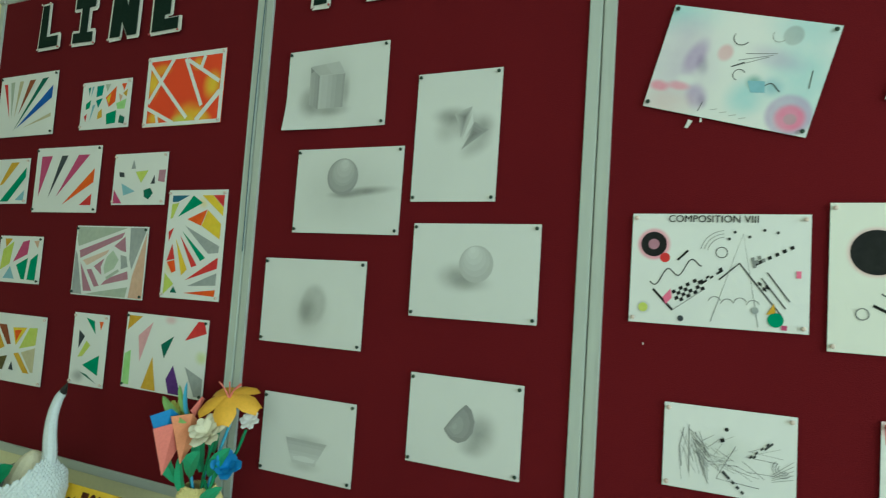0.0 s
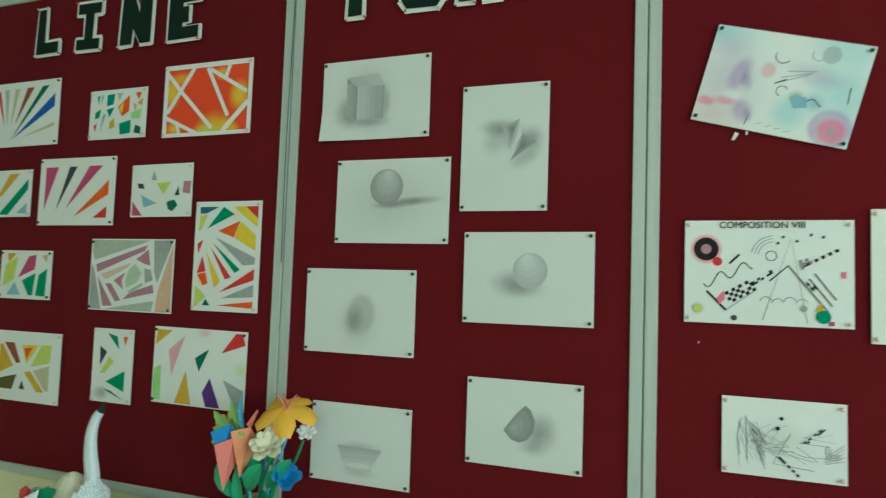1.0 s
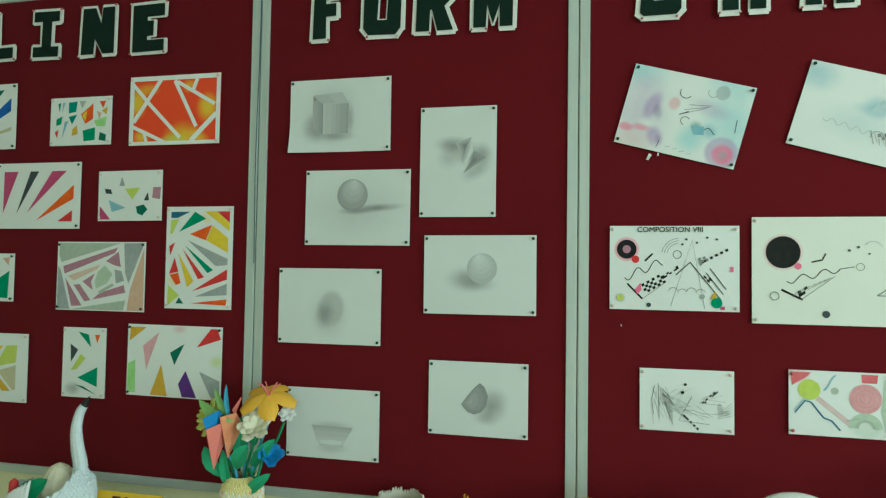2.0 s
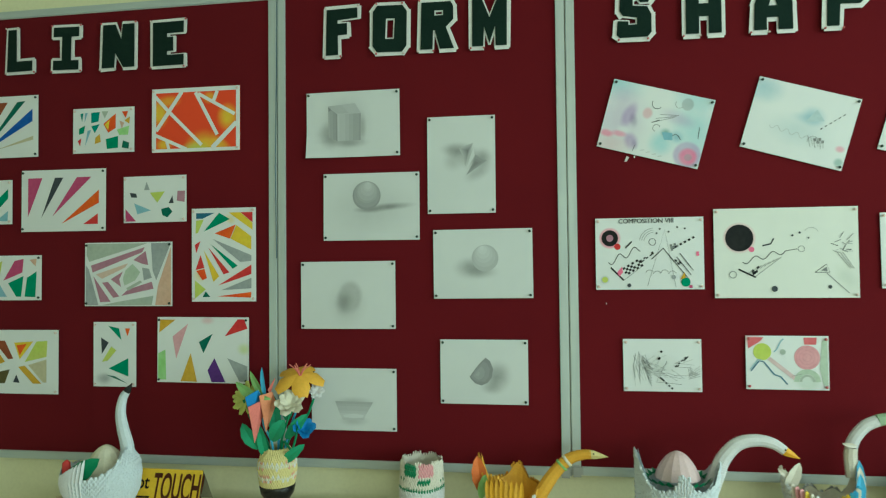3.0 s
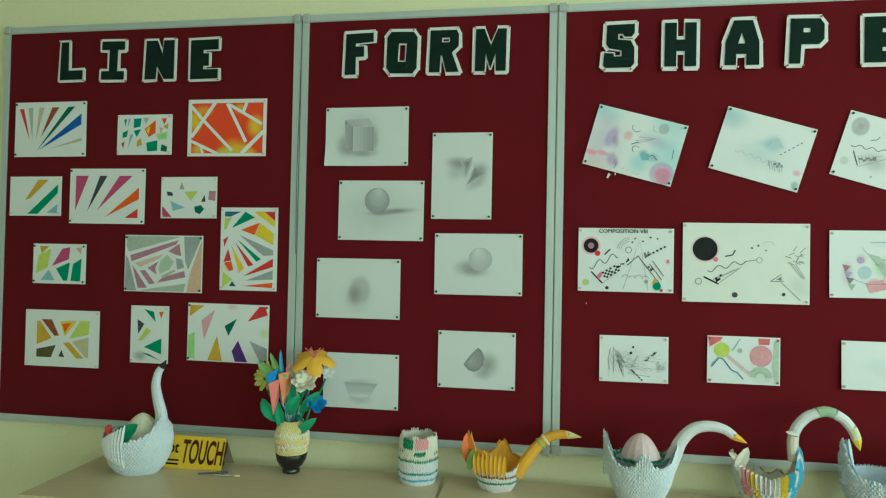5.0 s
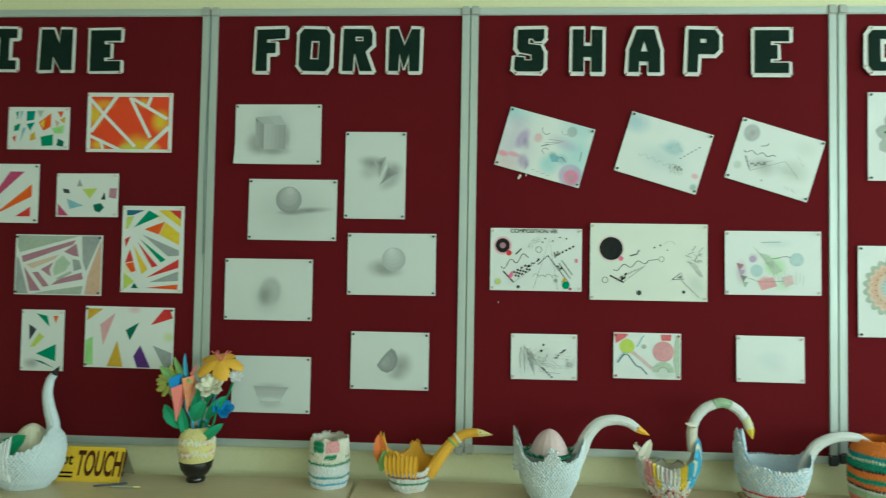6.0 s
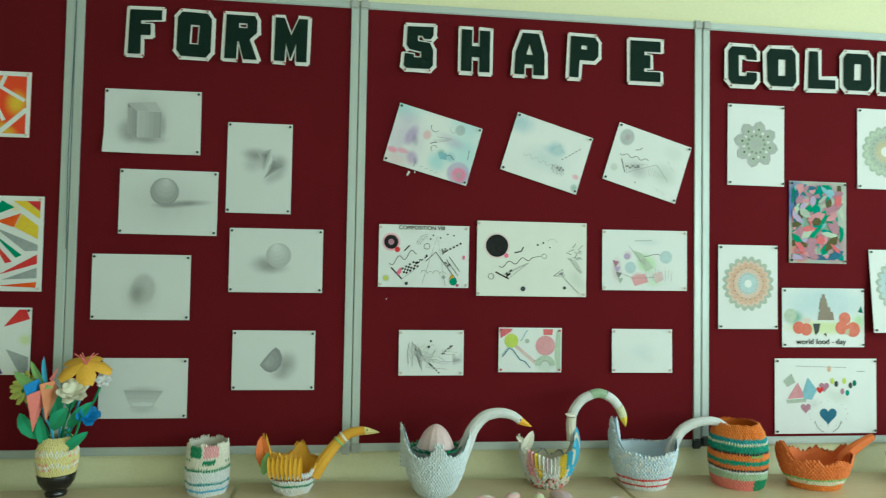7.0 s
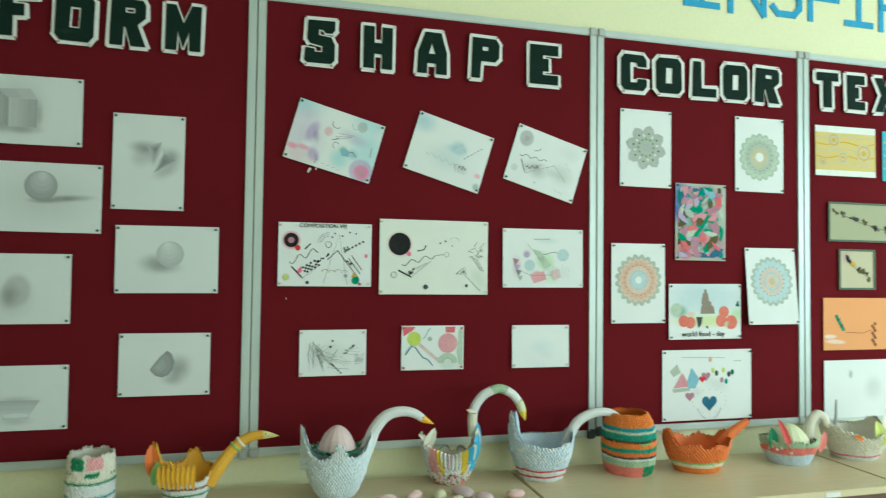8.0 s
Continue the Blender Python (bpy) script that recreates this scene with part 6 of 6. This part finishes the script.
# white swan with a pink egg
root = thing("paper_swan", (.268, -.19, Z), "white folded paper swan holding a pink pleated egg", "paper swan", BIRDS)
folded_vessel(root, [(0, .050), (.02, .065), (.06, .083), (.1, .093), (.14, .099), (.2, .105), (.25, .108)], lambda a: .122 + .09 * gauss(a, PI, .46) + .062 * gauss(a, 0, .6) + .046 * gauss(a, 4.71, .24), [(0, "cool_white")], .88, units=46, seed=4, liner="cool_white")
dome(root, "egg", 0, .0, .142, .056, .068, "rose", "pink pleated paper egg")
g = Geo()
for i in range(22):
    a = 2 * PI * i / 22
    c, s = math.cos(a), math.sin(a)
    p = Vector((.072 * c, .064 * s, .134))
    g.add([p, p + Vector((-s * .012, c * .012, .004)), p + Vector((c * .012, s * .012, .016)), p + Vector((s * .012, -c * .012, .004))], [(0, 1, 2), (0, 2, 3)])
tagged(g.object("leaf_collar", FOLD["green"], root, "green paper leaf collar"), kind="stuff")
pleats(root, [(0, .050), (.02, .065), (.06, .083), (.1, .093), (.14, .099), (.2, .105), (.25, .108)], .88, [(4.71 + .07 * k, .108 + .008 * abs(k), .172 - .008 * abs(k), "white") for k in range(-4, 5)], .003, .0062)
swan_neck(root, [(.082, 0, .115), (.098, 0, .155), (.115, 0, .195), (.15, 0, .232), (.195, 0, .243), (.235, 0, .236), (.262, 0, .219)], .022, .0125, "white", "amber", .042, beak_dir=(.85, 0, -.45))

eyes(root, (.262, 0, .223))
tail_spike(root, (-.086, 0, .09), (-.104, 0, .211), .022, "cool_white")

# patchwork swan
root = thing("paper_swan", (.638, -.128, Z), "patchwork folded paper swan with an arched green-white neck", "paper swan", BIRDS)
quilt = lambda a, z, r: ("sky" if gauss(a, 5.65, .3) > .45 else "yellow" if gauss(a, 5.1, .2) > .5 else "pink" if gauss(a, 3.75, .25) > .5 else "yellow" if gauss(a, 4.15, .12) > .5 else "white")
speck = lambda a, z, r: r.choice(("ivory", "ivory", "white", "pink", "coral", "grey", "brown", "cream"))
folded_vessel(root, [(0, .048), (.02, .062), (.06, .078), (.1, .086), (.16, .092), (.22, .09)], lambda a: .082 + .072 * gauss(a, PI, .33) + .075 * gauss(a, -.05, .42) + .008 * math.sin(9 * a), [(0, speck), (.04, quilt), (.14, "ivory")], .9, units=34, seed=5, liner="ivory", stick=1.3)
swan_neck(root, [(.078, 0, .14), (.074, 0, .19), (.076, 0, .215)], .0165, .0155, "ivory", None)
swan_neck(root, [(.076, 0, .219), (.088, 0, .245), (.112, 0, .272), (.14, 0, .286)], .0155, .015, "white", None)
swan_neck(root, [(.141, 0, .2865), (.165, 0, .2915), (.188, 0, .286)], .0152, .015, "pale_green", None, steps=4)
swan_neck(root, [(.189, 0, .2855), (.214, 0, .270), (.233, 0, .248)], .0148, .014, "white", None, steps=5)
swan_neck(root, [(.234, 0, .247), (.242, 0, .232), (.248, 0, .215)], .0142, .0135, "pale_lime", "yellow", .034, steps=4, beak_dir=(.3, 0, -1))
pleats(root, [(0, .048), (.02, .062), (.06, .078), (.1, .086), (.16, .092), (.22, .09)], .9, [(3.62 + .135 * k, .05 + .004 * abs(k - 8), .104 + .0035 * abs(k - 7), key) for k, key in enumerate(("ivory", "pink", "pink", "yellow", "cream", "white", "dusty_pink", "white", "ivory", "white", "yellow", "yellow", "sky", "sky", "cream", "sky"))], .006, .0115)
for k in range(3):
    leaf(root, "wing_feather", (.066 + .008 * k, -.05 + .014 * k, .07), (.082 + .004 * k, -.034 + .012 * k, .158 + .014 * k), .012, "sky" if k != 1 else "ivory", "", .006)
leaf(root, "tuft", (.085, -.012, .222), (.05, -.012, .228), .006, "ivory", "", .003)
leaf(root, "tail_feather", (-.09, -.01, .10), (-.055, -.015, .176), .016, "ivory", "", .004)
leaf(root, "tail_feather", (-.075, -.012, .135), (-.108, -.012, .158), .008, "ivory", "", .004)

# pale blue swan
root = thing("paper_swan", (.948, -.145, Z), "pale bluish-white folded paper swan bowl with red base stripes", "paper swan", BIRDS)
folded_vessel(root, [(0, .068), (.02, .078), (.06, .094), (.1, .103), (.15, .107), (.24, .104)], lambda a: .118 + .1 * gauss(a, PI, .36) + .035 * gauss(a, 0, .4) - .008 * gauss(a, 4.7, .5), [(0, "white"), (.009, "red"), (.018, "white"), (.028, "red"), (.037, "pale_blue"), (.06, lambda a, z, r: "white" if r.random() < .22 else "pale_blue"), (.115, "pale_blue")], .9, units=46, seed=6, liner="pale_blue")
swan_neck(root, [(.088, 0, .095), (.105, 0, .135), (.13, 0, .172), (.17, 0, .195), (.21, 0, .203), (.25, 0, .200), (.278, 0, .186)], .019, .0125, "white", "yellow", .04, beak_dir=(.9, 0, -.4))

tail_spike(root, (-.092, 0, .09), (-.09, 0, .219), .022, "pale_blue")

# striped barrel pot
root = thing("paper_pot", (1.27, -.148, Z), "barrel-shaped folded paper pot striped orange teal and black", "paper pot", BIRDS)
folded_vessel(root, [(0, .076), (.03, .084), (.08, .089), (.13, .089), (.17, .078), (.21, .055)], lambda a: .196 + .003 * math.sin(5 * a), [(0, lambda a, z, r: "green" if gauss(a, 5.2, .5) > .5 else "coral"), (.03, "pale_green"), (.048, "white"), (.055, "black"), (.062, "deep_orange"), (.076, "sea_green"), (.093, "orange"), (.104, lambda a, z, r: "light_green" if gauss(a, 4.9, .3) > .5 else "deep_orange"), (.111, "black"), (.118, "sea_green"), (.138, "cream"), (.145, "teal"), (.157, "orange")], 1.0, units=48, seed=8, liner="orange", stick=1.0)

# orange bowl bird
root = thing("paper_duck", (1.518, -.178, Z), "orange folded paper bird bowl with a straight raised neck", "paper duck", BIRDS)
folded_vessel(root, [(0, .078), (.02, .088), (.045, .102), (.08, .114), (.12, .12), (.2, .125)], lambda a: .092 + .052 * gauss(a, PI, .35) + .025 * gauss(a, 0, .4) + .008 * math.sin(8 * a), [(0, "orange"), (.018, "cream"), (.028, "light_green"), (.037, "deep_orange")], .8, units=46, seed=10, liner="deep_orange", stick=.8)
swan_neck(root, [(.095, 0, .07), (.12, 0, .10), (.155, 0, .125), (.19, 0, .145), (.21, 0, .154)], .023, .011, "deep_orange", None)
g = Geo()
g.box(.207, .214, -.007, .007, .15, .163, bev=.002)
g.object("beak", FOLD["black"], root, "black beak tip")

# red and green bird
root = thing("paper_duck", (1.908, -.17, Z), "white red and green folded paper bird bowl", "paper duck", BIRDS)
folded_vessel(root, [(0, .07), (.02, .08), (.05, .094), (.09, .1), (.14, .1)], lambda a: .078 + .004 * math.sin(6 * a), [(0, "pale_blue"), (.04, lambda a, z, r: "coral" if r.random() < .85 else "white"), (.066, "pale_green")], .85, units=42, seed=12, liner="ivory")
dome(root, "egg", .0, .0, .075, .072, .062, "pale_lime", "pale green pleated dome")
leaf(root, "tail", (-.05, -.07, .06), (-.088, -.05, .168), .012, "red", "red paper tail", .004)
leaf(root, "wing", (-.088, -.02, .05), (-.09, -.02, .13), .02, "green", "", .004)
swan_neck(root, [(.088, 0, .075), (.094, 0, .115), (.108, 0, .150), (.132, 0, .163), (.155, 0, .152), (.168, 0, .132)], .020, .015, "ivory", "cream", .03, beak_dir=(.5, 0, -.8))
leaf(root, "wing", (.09, -.05, .04), (.112, -.05, .115), .014, "coral", "", .004)

# cream bird
root = thing("paper_duck", (2.208, -.165, Z), "cream folded paper bird bowl with pale yellow wings", "paper duck", BIRDS)
folded_vessel(root, [(0, .078), (.02, .088), (.06, .106), (.1, .118), (.15, .12)], lambda a: .10 + .03 * gauss(a, PI, .5) + .035 * gauss(a, .2, .4) - .02 * gauss(a, 4.5, .4), [(0, "white"), (.009, "coral"), (.018, "white"), (.027, "ivory"), (.06, lambda a, z, r: "lime" if gauss(a, 5.3, .35) > .5 else "ivory")], .85, units=44, seed=13, liner="ivory")
g = Geo()
tube(g, smooth_path([(-.085, 0, .11), (-.082, 0, .16), (-.08, 0, .213)], 4), lambda t: .0065 * (1 - .4 * t), 8)
g.object("stick", FOLD["grey"], root, "grey paper stick", smooth=True)
leaf(root, "beak", (-.085, -.085, .1), (-.06, -.1, .085), .008, "orange", "small orange beak", .002)
leaf(root, "wing", (.06, -.07, .06), (.09, -.06, .19), .03, "ivory", "", .008)
leaf(root, "wing", (.03, -.08, .06), (.03, -.07, .145), .026, "lime", "", .008)

# painted pebbles
STONES = ((.402, -.29, .034, "blush"), (.49, -.275, .03, "blush"), (.565, -.285, .032, "pale_lime"), (.64, -.272, .046, "dusty_pink"), (.69, -.33, .03, "dusty_pink"), (.79, -.325, .032, "blush"), (.6, -.345, .032, "pale_lime"))
for k, (x, y, r, key) in enumerate(STONES):
    root = thing("pebble", (x, y, Z), "smooth pebble painted in pale pink, lying on the table", "pebble", "painted pebbles on the table", (0, 0, 37 * k))
    g = Geo()
    g.rings([[(r * c * (1 + .08 * math.sin(2 * a + k)) * math.cos(a), r * .62 * c * math.sin(a), .013 + .013 * s) for a in (2 * PI * i / 16 for i in range(16))] for c, s in ((math.cos(q), math.sin(q)) for q in (-1.5, -1.2, -.8, -.4, 0, .4, .8, 1.2, 1.5))])
    g.object("stone", FOLD[key], root, smooth=True)
    g = Geo()
    g.rings([[(r * .55 * c * math.cos(a) + r * .12, r * .34 * c * math.sin(a), .0256 - .003 * c * c * 1.2 + .0012) for a in (2 * PI * i / 12 for i in range(12))] for c in (1.0, .6, .15)], cap=(False, True))
    g.object("painted_spot", FOLD["ivory" if key == "blush" else "blush"], root, smooth=True)
